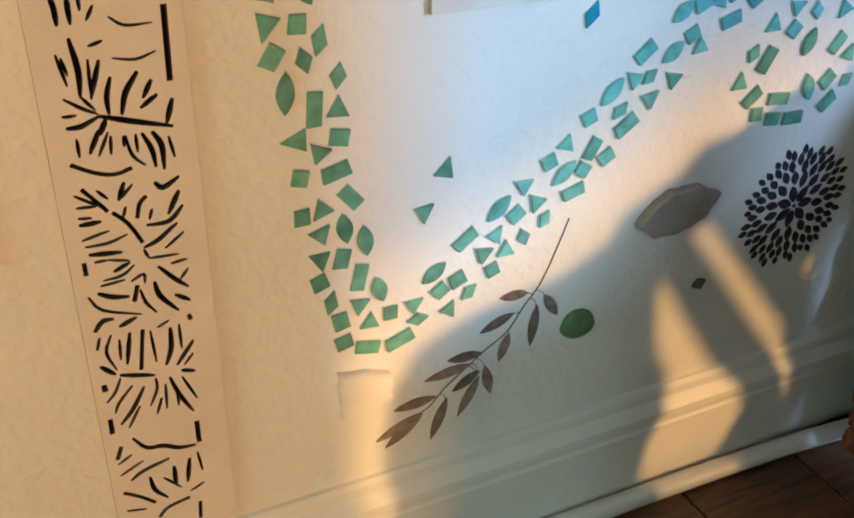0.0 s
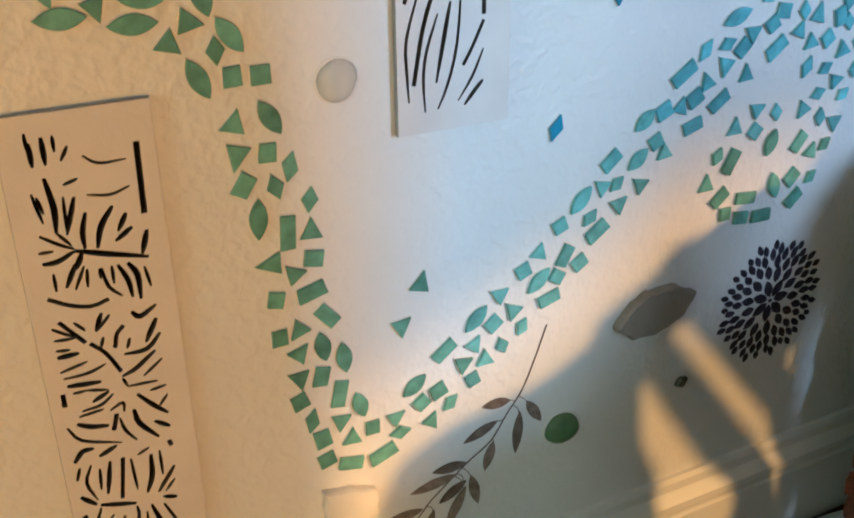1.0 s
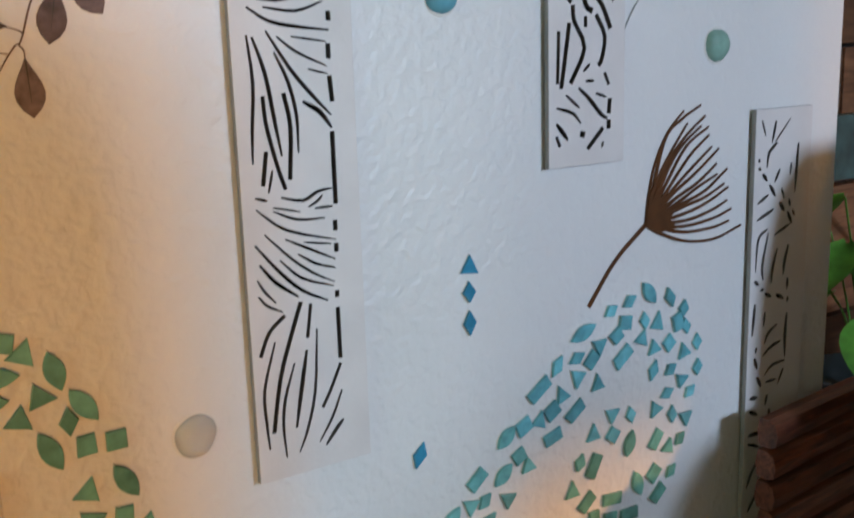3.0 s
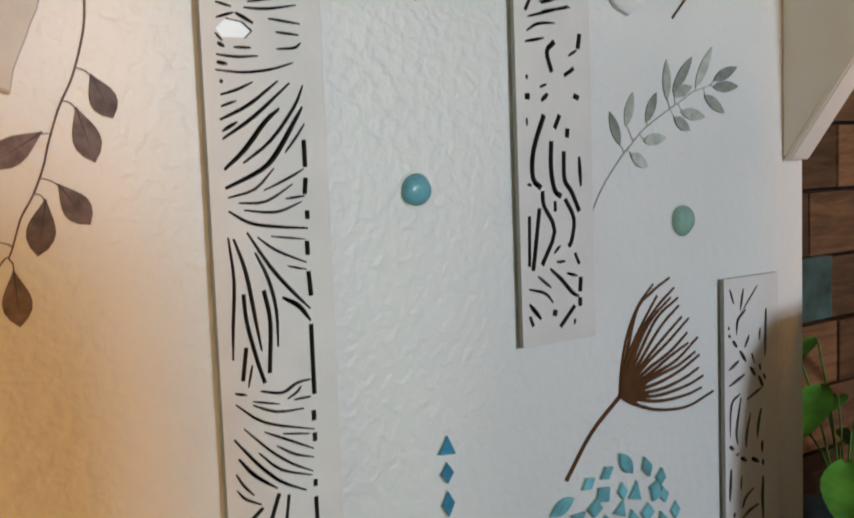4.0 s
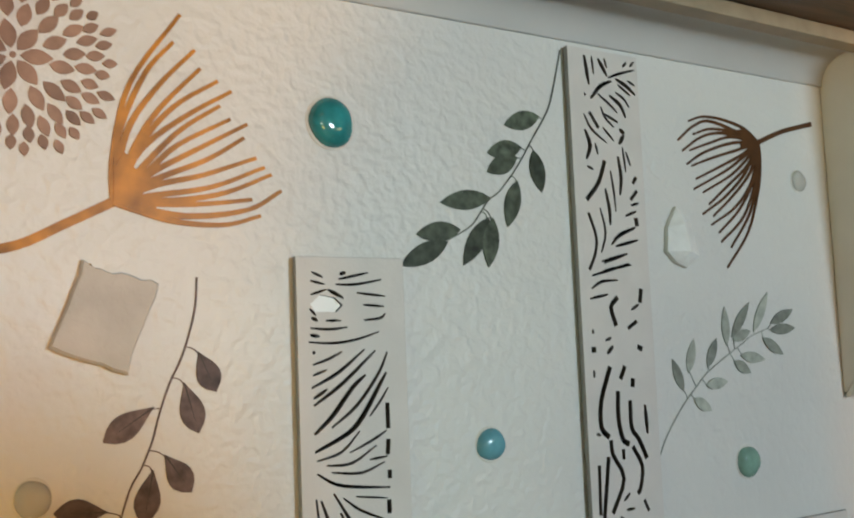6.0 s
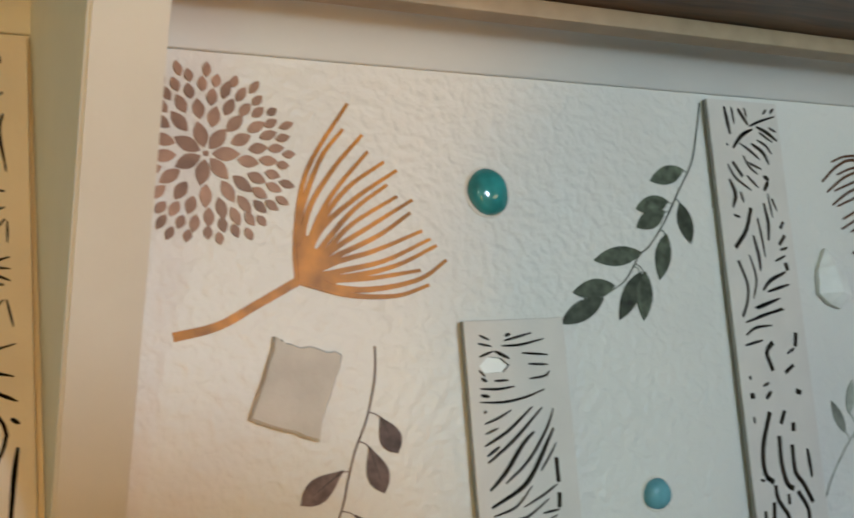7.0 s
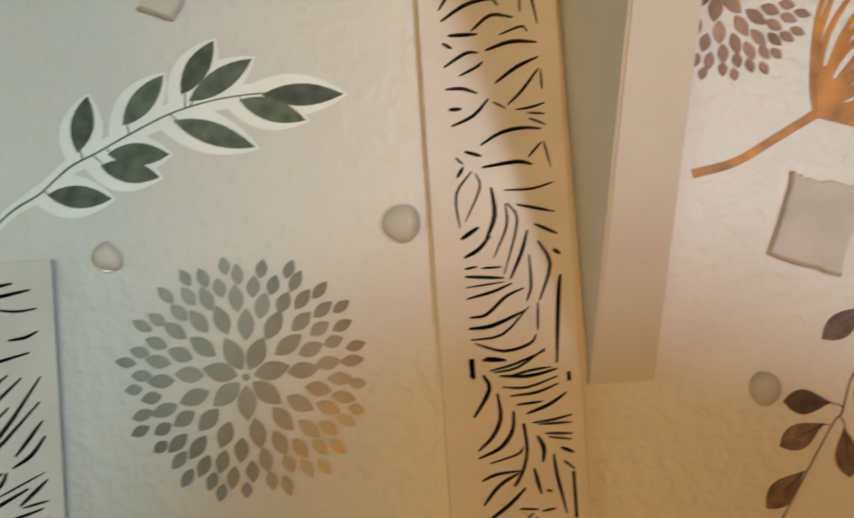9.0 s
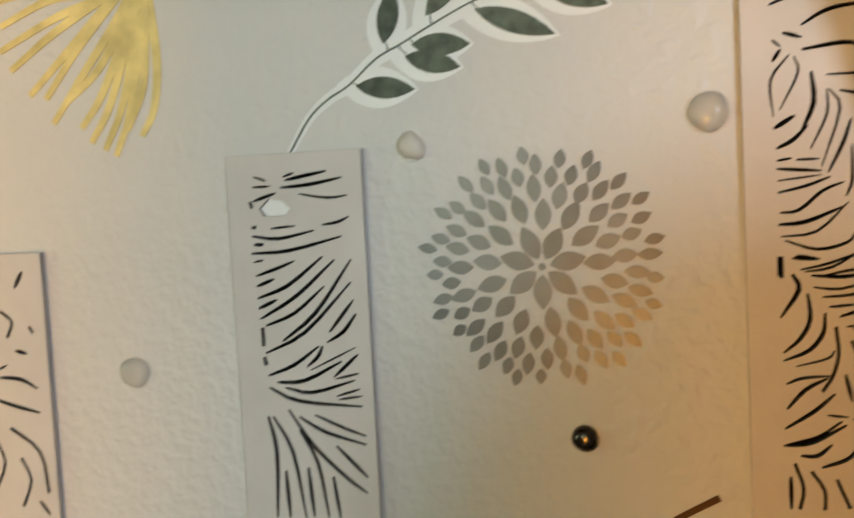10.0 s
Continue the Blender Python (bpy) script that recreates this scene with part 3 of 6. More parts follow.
def palm_pattern():
    """Slots in millimetres across and down from the panel's top corner: a line, its width, its blunt end."""
    cut = Slots()
    cut.line(1.1, 10.5, 8.5, 10.5, 17.5)
    cut.line(1.6, 11.5, 13.5, 11.5, 25.5)
    cut.line(1.6, 17.5, 11.5, 17.5, 25.5)
    cut.line(1.1, 22.5, 11.5, 22.5, 19.5)
    cut.line(1.1, 28.5, 17.5, 24.5, 24.5)
    cut.line(0.9, 34.5, 23.5, 41.5, 28.5, 54.5, 28.5)
    cut.line(1.1, 23.5, 36.5, 30.5, 34.5)
    cut.line(2.7, 60.5, 20.5, 59.5, 58.5)
    cut.line(0.9, 33.5, 43.5, 44.5, 45.5, 54.5, 42.5)
    cut.line(1.1, 8.5, 38.5, 11.5, 54.5)
    cut.line(1.1, 10.5, 40.5, 12.5, 49.5)
    cut.line(1.8, 15.5, 31.5, 17.5, 47.5, 16.5, 60.5)
    cut.line(1.1, 16.5, 60.5, 22.5, 68.5)
    cut.line(1.1, 22.5, 42.5, 21.5, 62.5)
    cut.line(1.6, 27.5, 43.5, 21.5, 61.5)
    cut.line(1.6, 31.5, 52.5, 28.5, 62.5, 28.5, 71.5)
    cut.line(1.8, 44.5, 51.5, 37.5, 61.5, 34.5, 72.5)
    cut.line(1.6, 50.5, 56.5, 45.5, 65.5)
    cut.line(1.6, 52.5, 64.5, 43.5, 70.5)
    cut.line(1.1, 8.5, 60.5, 16.5, 66.5, 23.5, 70.5)
    cut.line(1.8, 23.5, 71.5, 38.5, 76.5, 58.5, 82.5)
    cut.line(1.1, 6.5, 69.5, 13.5, 69.5)
    cut.line(1.6, 7.5, 75.5, 14.5, 75.5, 23.5, 71.5)
    cut.line(1.8, 26.5, 73.5, 22.5, 81.5)
    cut.line(1.8, 59.5, 67.5, 55.5, 80.5)
    cut.line(1.1, 11.5, 81.5, 11.5, 91.5)
    cut.line(1.6, 22.5, 78.5, 16.5, 90.5)
    cut.line(1.1, 26.5, 80.5, 20.5, 92.5)
    cut.line(1.1, 27.5, 82.5, 26.5, 92.5)
    cut.line(1.1, 33.5, 83.5, 33.5, 89.5)
    cut.line(1.1, 34.5, 83.5, 36.5, 94.5, 42.5, 101.5)
    cut.line(1.1, 39.5, 83.5, 39.5, 93.5)
    cut.line(1.6, 42.5, 83.5, 46.5, 93.5, 47.5, 103.5)
    cut.line(1.8, 47.5, 83.5, 51.5, 91.5, 51.5, 105.5)
    cut.line(1.1, 55.5, 87.5, 57.5, 99.5)
    cut.line(2, 6.5, 94.5, 16.5, 100.5, 26.5, 103.5, 35.5, 101.5)
    cut.line(1.8, 45.5, 111.5, 49.5, 115.5, 58.5, 110.5)
    cut.line(2, 9.5, 108.5, 20.5, 123.5)
    cut.line(1.1, 5.5, 111.5, 16.5, 119.5)
    cut.line(1.1, 5.5, 118.5, 15.5, 119.5)
    cut.line(1.1, 16.5, 110.5, 21.5, 116.5)
    cut.line(1.6, 30.5, 108.5, 26.5, 118.5)
    cut.line(1.1, 34.5, 110.5, 26.5, 118.5)
    cut.line(1.1, 29.5, 122.5, 27.5, 128.5)
    cut.line(2, 22.5, 124.5, 29.5, 132.5, 35.5, 145.5)
    cut.line(2, 40.5, 118.5, 36.5, 122.5, 34.5, 130.5)
    cut.line(1.1, 42.5, 126.5, 40.5, 132.5)
    cut.line(1.8, 57.5, 118.5, 50.5, 131.5)
    cut.line(1.6, 58.5, 127.5, 50.5, 135.5, 38.5, 135.5)
    cut.line(1.1, 5.5, 124.5, 12.5, 125.5)
    cut.line(1.8, 5.5, 128.5, 16.5, 128.5)
    cut.line(1.1, 5.5, 137.5, 19.5, 134.5)
    cut.line(1.1, 6.5, 141.5, 18.5, 141.5, 28.5, 138.5)
    cut.line(1.8, 7.5, 146.5, 24.5, 148.5)
    cut.line(1.1, 16.5, 151.5, 27.5, 154.5)
    cut.line(1.6, 54.5, 137.5, 43.5, 145.5, 35.5, 148.5)
    cut.line(1.1, 57.5, 143.5, 46.5, 151.5)
    cut.line(1.1, 35.5, 149.5, 37.5, 155.5)
    cut.line(1.1, 37.5, 155.5, 53.5, 156.5)
    cut.line(2.2, 4.5, 150.5, 4.5, 158.5)
    cut.line(1.1, 9.5, 151.5, 16.5, 151.5)
    cut.line(1.6, 18.5, 159.5, 27.5, 155.5)
    cut.line(1.1, 12.5, 163.5, 22.5, 162.5, 29.5, 157.5)
    cut.line(1.1, 10.5, 166.5, 23.5, 165.5)
    cut.line(1.1, 26.5, 167.5, 33.5, 164.5, 33.5, 170.5)
    cut.line(1.6, 41.5, 161.5, 49.5, 171.5, 56.5, 178.5)
    cut.line(1.1, 52.5, 172.5, 57.5, 166.5)
    cut.line(1.1, 48.5, 161.5, 57.5, 160.5)
    cut.line(1.1, 3.5, 171.5, 9.5, 181.5, 29.5, 189.5)
    cut.line(1.8, 8.5, 170.5, 15.5, 174.5, 24.5, 176.5)
    cut.line(2.2, 29.5, 170.5, 26.5, 180.5)
    cut.line(1.1, 30.5, 173.5, 32.5, 182.5, 37.5, 190.5)
    cut.line(1.8, 38.5, 170.5, 40.5, 180.5, 49.5, 192.5)
    cut.line(1.6, 48.5, 181.5, 56.5, 187.5)
    cut.line(2.2, 54.5, 196.5, 55.5, 200.5)
    cut.line(1.8, 3.5, 194.5, 8.5, 188.5, 14.5, 188.5)
    cut.line(1.8, 16.5, 194.5, 26.5, 190.5)
    cut.line(1.1, 36.5, 200.5, 43.5, 197.5)
    cut.line(1.1, 5.5, 198.5, 3.0, 206.5)
    cut.line(1.1, 11.5, 198.5, 7.5, 209.5, 11.5, 222.5)
    cut.line(1.1, 15.5, 202.5, 14.5, 216.5)
    cut.line(1.6, 21.5, 199.5, 17.5, 220.5)
    cut.line(2, 28.5, 199.5, 24.5, 226.5)
    cut.line(1.1, 32.5, 201.5, 33.5, 223.5)
    cut.line(1.8, 43.5, 202.5, 42.5, 216.5, 38.5, 227.5)
    cut.line(1.1, 48.5, 201.5, 48.5, 218.5)
    cut.line(1.6, 55.5, 214.5, 44.5, 229.5)
    cut.line(1.1, 54.5, 223.5, 48.5, 230.5)
    cut.line(1.6, 46.5, 233.5, 54.5, 236.5)
    cut.line(1.8, 3.0, 217.5, 10.5, 225.5)
    cut.line(1.8, 12.5, 226.5, 31.5, 232.5)
    cut.line(1.1, 12.5, 228.5, 8.5, 237.5, 3.0, 243.5)
    cut.line(1.1, 31.5, 234.5, 31.5, 242.5, 26.5, 253.5)
    cut.line(2.7, 3.0, 230.5, 3.5, 235.5)
    cut.line(1.1, 18.5, 235.5, 9.5, 245.5, 6.5, 252.5)
    cut.line(1.6, 24.5, 238.5, 16.5, 252.5, 8.5, 261.5)
    cut.line(1.1, 20.5, 251.5, 12.5, 265.5)
    cut.line(1.1, 36.5, 240.5, 35.5, 258.5)
    cut.line(1.1, 33.5, 249.5, 29.5, 260.5)
    cut.line(1.6, 39.5, 236.5, 43.5, 250.5, 50.5, 265.5)
    cut.line(1.1, 42.5, 248.5, 42.5, 258.5)
    cut.line(1.1, 46.5, 238.5, 53.5, 256.5)
    cut.line(2.5, 3.0, 255.5, 3.0, 266.5)
    cut.line(2.7, 51.5, 273.5, 51.5, 290.5)
    cut.line(1.8, 49.5, 291.5, 39.5, 290.5, 30.5, 285.5, 20.5, 283.5, 13.5, 273.5)
    cut.line(2.2, 6.5, 277.5, 3.0, 286.5)
    cut.line(1.1, 11.5, 285.5, 3.0, 290.5)
    cut.line(1.1, 17.5, 292.5, 3.0, 299.5)
    cut.line(1.6, 32.5, 296.5, 16.5, 300.5, 8.5, 305.5)
    cut.line(1.8, 34.5, 303.5, 34.5, 319.5)
    cut.line(1.1, 27.5, 310.5, 37.5, 322.5)
    cut.line(1.8, 44.5, 300.5, 41.5, 319.5)
    cut.line(1.1, 49.5, 297.5, 51.5, 313.5)
    cut.line(1.6, 19.5, 306.5, 21.5, 318.5, 28.5, 327.5)
    cut.line(1.1, 51.5, 323.5, 42.5, 327.5)
    cut.line(2, 3.0, 313.5, 12.5, 320.5, 20.5, 328.5)
    cut.line(1.1, 3.0, 328.5, 14.5, 331.5)
    cut.line(2.2, 41.5, 332.5, 27.5, 335.5, 21.5, 341.5)
    cut.line(2, 47.5, 338.5, 46.5, 352.5)
    return cut.made


def reed_pattern():
    """Slots in millimetres across and down from the panel's top corner: a line, its width, its blunt end."""
    cut = Slots()
    cut.line(1, 9.0, 9.0, 16.0, 12.0)
    cut.line(1, 8.0, 14.0, 17.0, 16.0)
    cut.line(1.4, 27.0, 10.0, 31.0, 9.0)
    cut.line(1, 26.0, 13.0, 36.0, 11.0, 46.0, 9.0)
    cut.line(1, 24.0, 16.0, 37.0, 16.0, 55.0, 13.0)
    cut.line(1, 8.0, 22.0, 18.0, 19.0)
    cut.line(1.4, 19.0, 19.0, 29.0, 24.0)
    cut.line(1, 38.0, 21.0, 57.0, 23.0)
    cut.line(1, 42.0, 28.0, 56.0, 29.0)
    cut.line(1, 7.0, 30.0, 11.0, 34.0)
    cut.line(1.4, 8.0, 35.0, 12.0, 37.0)
    cut.line(1, 17.0, 37.0, 27.0, 37.0)
    cut.line(1, 42.0, 37.0, 53.0, 36.0, 57.0, 33.0)
    cut.line(1, 7.0, 41.0, 19.0, 42.0, 31.0, 41.0)
    cut.line(1.4, 7.0, 45.0, 13.0, 46.0)
    cut.line(1, 6.0, 49.0, 22.0, 50.0, 38.0, 48.0, 52.0, 44.0)
    cut.line(1.4, 8.0, 55.0, 10.0, 55.0)
    cut.line(1, 8.0, 62.0, 18.0, 59.0, 27.0, 55.0)
    cut.line(1, 8.0, 68.0, 17.0, 65.0)
    cut.line(1.3, 7.0, 75.0, 24.0, 67.0, 42.0, 54.0)
    cut.line(1.3, 8.0, 81.0, 17.0, 76.0)
    cut.line(1.4, 8.0, 85.0, 27.0, 73.0, 49.0, 55.0)
    cut.line(1.8, 8.0, 101.0, 20.0, 91.0, 33.0, 76.0, 42.0, 69.0)
    cut.line(1.3, 19.0, 98.0, 36.0, 86.0, 51.0, 68.0, 57.0, 56.0)
    cut.line(1.9, 8.0, 111.0, 29.0, 102.0, 39.0, 93.0, 50.0, 77.0, 56.0, 68.0)
    cut.line(1, 44.0, 93.0, 51.0, 85.0, 57.0, 77.0)
    cut.line(2.8, 56.0, 86.0, 56.0, 101.0)
    cut.line(1, 55.0, 102.0, 45.0, 107.0, 30.0, 113.0)
    cut.line(2.8, 56.0, 107.0, 55.0, 116.0)
    cut.line(1, 9.0, 116.0, 25.0, 112.0, 37.0, 101.0)
    cut.line(1, 15.0, 119.0, 31.0, 119.0, 48.0, 110.0)
    cut.line(1, 43.0, 118.0, 55.0, 117.0)
    cut.line(1, 18.0, 123.0, 37.0, 125.0, 53.0, 120.0)
    cut.line(2.8, 56.0, 125.0, 56.0, 130.0)
    cut.line(1.2, 9.0, 123.0, 21.0, 130.0, 37.0, 133.0, 56.0, 135.0)
    cut.line(0.8, 33.0, 138.0, 54.0, 141.0)
    cut.line(1.3, 8.0, 137.0, 10.0, 161.0, 8.0, 185.0, 7.0, 203.0)
    cut.line(1.5, 11.0, 138.0, 17.0, 156.0, 21.0, 181.0, 24.0, 200.0)
    cut.line(1.4, 19.0, 135.0, 32.0, 155.0, 45.0, 170.0, 55.0, 180.0)
    cut.line(1.4, 23.0, 146.0, 30.0, 161.0, 34.0, 179.0, 34.0, 199.0)
    cut.line(1, 25.0, 138.0, 36.0, 146.0, 54.0, 154.0)
    cut.line(2.8, 55.0, 142.0, 55.0, 150.0)
    cut.line(0.8, 42.0, 155.0, 54.0, 158.0)
    cut.line(2.8, 55.0, 159.0, 56.0, 173.0)
    cut.line(1.8, 38.0, 172.0, 48.0, 178.0, 55.0, 187.0)
    cut.line(2.8, 55.0, 189.0, 55.0, 229.0)
    cut.line(2.3, 15.0, 168.0, 16.0, 183.0, 21.0, 205.0, 25.0, 218.0)
    cut.line(2.5, 27.0, 167.0, 30.0, 185.0, 28.0, 213.0)
    cut.line(2.4, 15.0, 197.0, 12.0, 215.0)
    cut.line(1, 18.0, 207.0, 15.0, 219.0)
    cut.line(1, 7.0, 221.0, 14.0, 223.0)
    cut.line(1.2, 22.0, 222.0, 35.0, 225.0, 44.0, 221.0, 53.0, 220.0)
    cut.line(1, 38.0, 229.0, 44.0, 226.0, 47.0, 223.0)
    cut.line(1, 42.0, 230.0, 53.0, 230.0)
    cut.line(0.8, 17.0, 227.0, 33.0, 231.0)
    cut.line(1, 17.0, 229.0, 31.0, 235.0, 48.0, 236.0)
    cut.line(1, 7.0, 227.0, 24.0, 240.0, 54.0, 249.0)
    cut.line(2.8, 54.0, 238.0, 54.0, 244.0)
    cut.line(2.8, 54.0, 251.0, 54.0, 256.0)
    cut.line(1, 11.0, 241.0, 26.0, 256.0, 39.0, 266.0, 52.0, 273.0)
    cut.line(1.3, 5.0, 246.0, 19.0, 263.0, 32.0, 275.0, 47.0, 283.0)
    cut.line(1, 23.0, 245.0, 37.0, 252.0, 53.0, 260.0)
    cut.line(1.4, 7.0, 257.0, 16.0, 268.0, 29.0, 278.0)
    cut.line(1, 19.0, 256.0, 32.0, 268.0, 51.0, 275.0)
    cut.line(1, 30.0, 254.0, 41.0, 261.0, 53.0, 265.0)
    cut.line(1, 5.0, 265.0, 9.0, 272.0, 15.0, 279.0)
    cut.line(1, 5.0, 274.0, 10.0, 280.0, 19.0, 285.0)
    cut.line(0.8, 34.0, 248.0, 51.0, 251.0)
    cut.line(2.6, 53.0, 278.0, 53.0, 282.0)
    cut.line(2.5, 30.0, 281.0, 23.0, 299.0, 15.0, 322.0, 9.0, 353.0)
    cut.line(2.2, 20.0, 287.0, 10.0, 295.0, 4.0, 308.0)
    cut.line(2, 36.0, 283.0, 33.0, 302.0)
    cut.line(1.7, 32.0, 309.0, 28.0, 328.0, 23.0, 353.0)
    cut.line(1.2, 13.0, 301.0, 5.0, 327.0, 5.0, 346.0, 6.0, 362.0)
    cut.line(1.2, 24.0, 315.0, 17.0, 335.0, 15.0, 351.0, 16.0, 369.0)
    cut.line(1.2, 39.0, 298.0, 36.0, 333.0, 30.0, 355.0, 24.0, 368.0)
    cut.line(2.6, 53.0, 288.0, 53.0, 318.0)
    cut.line(2, 53.0, 321.0, 46.0, 335.0, 40.0, 345.0)
    cut.line(1.1, 53.0, 337.0, 46.0, 352.0, 37.0, 365.0)
    cut.line(1.6, 53.0, 355.0, 48.0, 360.0, 41.0, 368.0)
    return cut.made


def ripple_pattern():
    """Slots in millimetres across and down from the panel's top corner: a line, its width, its blunt end."""
    cut = Slots()
    cut.line(1.8, 14.5, 5.0, 17.5, 26.0)
    cut.line(1.1, 21.5, 5.0, 22.5, 18.0)
    cut.line(1.8, 27.5, 6.0, 35.5, 18.0)
    cut.line(1.1, 33.5, 5.0, 35.5, 12.0)
    cut.line(1.1, 51.5, 9.0, 55.5, 5.0)
    cut.line(1.1, 58.5, 8.0, 63.0, 4.0)
    cut.line(1.1, 36.5, 19.0, 46.5, 15.0, 63.0, 10.0)
    cut.line(1.6, 18.5, 36.0, 28.5, 26.0, 39.5, 21.0)
    cut.line(1.1, 25.5, 32.0, 35.5, 38.0, 43.5, 44.0)
    cut.line(1.1, 12.5, 33.0, 14.5, 34.0)
    cut.line(1.6, 36.5, 32.0, 46.5, 38.0, 51.5, 47.0)
    cut.line(1.6, 43.5, 19.0, 53.5, 23.0, 62.5, 29.0)
    cut.line(1.1, 42.5, 29.0, 50.5, 33.0, 55.5, 39.0)
    cut.line(1.1, 45.5, 23.0, 57.5, 30.0)
    cut.line(1.1, 55.5, 19.0, 62.5, 22.0)
    cut.line(1.1, 27.5, 41.0, 31.5, 49.0, 39.5, 55.0)
    cut.line(1.1, 30.5, 46.0, 43.5, 51.0)
    cut.line(2.2, 16.5, 46.0, 24.5, 57.0)
    cut.line(1.1, 11.5, 48.0, 17.5, 58.0, 31.5, 67.0)
    cut.line(1.1, 28.5, 56.0, 38.5, 65.0)
    cut.line(1.8, 44.5, 56.0, 49.5, 59.0)
    cut.line(1.8, 48.5, 60.0, 43.5, 67.0)
    cut.line(1.8, 11.5, 59.0, 15.5, 70.0, 11.5, 80.0)
    cut.line(1.1, 20.5, 68.0, 22.5, 76.0)
    cut.line(1.1, 46.5, 69.0, 48.5, 87.0)
    cut.line(1.1, 49.5, 72.0, 53.5, 82.0)
    cut.line(2.7, 28.5, 80.0, 21.5, 96.0, 9.5, 109.0)
    cut.line(1.1, 11.5, 85.0, 17.5, 87.0)
    cut.line(1.7, 41.5, 76.0, 43.5, 91.0, 41.5, 104.0)
    cut.line(1.1, 33.5, 87.0, 35.5, 101.0, 36.5, 116.0)
    cut.line(1.6, 27.5, 100.0, 30.5, 115.0, 30.5, 126.0)
    cut.line(2, 10.5, 118.0, 16.5, 135.0, 14.5, 147.0, 8.5, 158.0)
    cut.line(1.1, 21.5, 114.0, 25.5, 131.0, 20.5, 146.0)
    cut.line(1.5, 54.5, 127.0, 38.5, 133.0, 30.5, 140.0)
    cut.line(1.3, 34.5, 141.0, 56.5, 136.0)
    cut.line(1.1, 22.5, 153.0, 45.5, 146.0)
    cut.line(1.1, 45.5, 119.0, 56.5, 115.0)
    cut.line(2.9, 55.5, 120.0, 56.5, 126.0)
    cut.line(2.2, 58.5, 90.0, 54.5, 95.0)
    cut.line(2.2, 58.5, 100.0, 51.5, 107.0)
    cut.line(1.1, 51.5, 111.0, 59.5, 109.0)
    cut.line(1.1, 22.5, 158.0, 48.5, 154.0)
    cut.line(1.1, 20.5, 152.0, 45.5, 146.0)
    cut.line(1.1, 10.5, 162.0, 27.5, 158.0, 46.5, 153.0)
    cut.line(1.1, 9.5, 171.0, 19.5, 166.0, 34.5, 165.0)
    cut.line(1.1, 7.5, 178.0, 24.5, 175.0)
    cut.line(2.9, 56.5, 171.0, 54.5, 181.0)
    cut.line(1.1, 53.5, 182.0, 45.5, 186.0)
    cut.line(2.9, 33.5, 177.0, 26.5, 184.0, 30.5, 197.0)
    cut.line(2.2, 50.5, 194.0, 41.5, 199.0)
    cut.line(1.1, 8.5, 199.0, 8.5, 202.0)
    cut.line(1.1, 19.5, 207.0, 25.5, 205.0)
    cut.line(3.4, 8.5, 211.0, 8.5, 215.0)
    cut.line(1.7, 26.5, 211.0, 20.5, 216.0)
    cut.line(2.9, 49.5, 212.0, 54.5, 214.0)
    cut.line(1.1, 7.5, 227.0, 7.5, 232.0)
    cut.line(3.1, 22.5, 225.0, 12.5, 248.0, 11.5, 266.0, 18.5, 273.0)
    cut.line(2.7, 36.5, 225.0, 31.5, 234.0)
    cut.line(3.1, 43.5, 234.0, 42.5, 240.0)
    cut.line(3.1, 28.5, 242.0, 27.5, 260.0, 30.5, 275.0, 36.5, 279.0)
    cut.line(2.9, 39.5, 249.0, 39.5, 268.0, 45.5, 276.0, 52.5, 290.0)
    cut.line(1.8, 53.5, 253.0, 54.5, 273.0)
    cut.line(1.1, 6.5, 270.0, 10.5, 271.0)
    cut.line(2.7, 19.5, 275.0, 20.5, 285.0, 29.5, 302.0, 17.5, 324.0)
    cut.line(2.7, 39.5, 281.0, 47.5, 295.0, 44.5, 310.0, 41.5, 313.0)
    cut.line(2.7, 16.5, 286.0, 12.5, 310.0, 9.5, 327.0)
    cut.line(2.2, 7.5, 291.0, 6.5, 324.0)
    cut.line(2.2, 30.5, 282.0, 30.5, 289.0)
    cut.line(1.1, 34.5, 312.0, 28.5, 317.0)
    cut.line(2, 47.5, 318.0, 51.5, 326.0)
    cut.line(1.1, 30.5, 323.0, 38.5, 323.0)
    cut.line(1.6, 24.5, 327.0, 34.5, 335.0, 44.5, 345.0, 50.5, 348.0)
    cut.line(1.1, 39.5, 331.0, 49.5, 334.0)
    cut.line(2.9, 52.5, 335.0, 51.5, 345.0)
    cut.line(2.9, 51.5, 349.0, 51.5, 355.0)
    cut.line(1.1, 13.5, 331.0, 25.5, 340.0)
    cut.line(1.1, 5.5, 339.0, 19.5, 343.0, 26.5, 350.0)
    cut.line(1.7, 5.5, 349.0, 15.5, 360.0)
    cut.line(3.4, 28.5, 355.0, 27.5, 359.0)
    cut.line(2.5, 46.5, 354.0, 32.5, 367.0)
    cut.line(2, 5.5, 357.0, 8.5, 364.0)
    cut.line(1.1, 46.5, 363.0, 45.5, 367.0)
    return cut.made


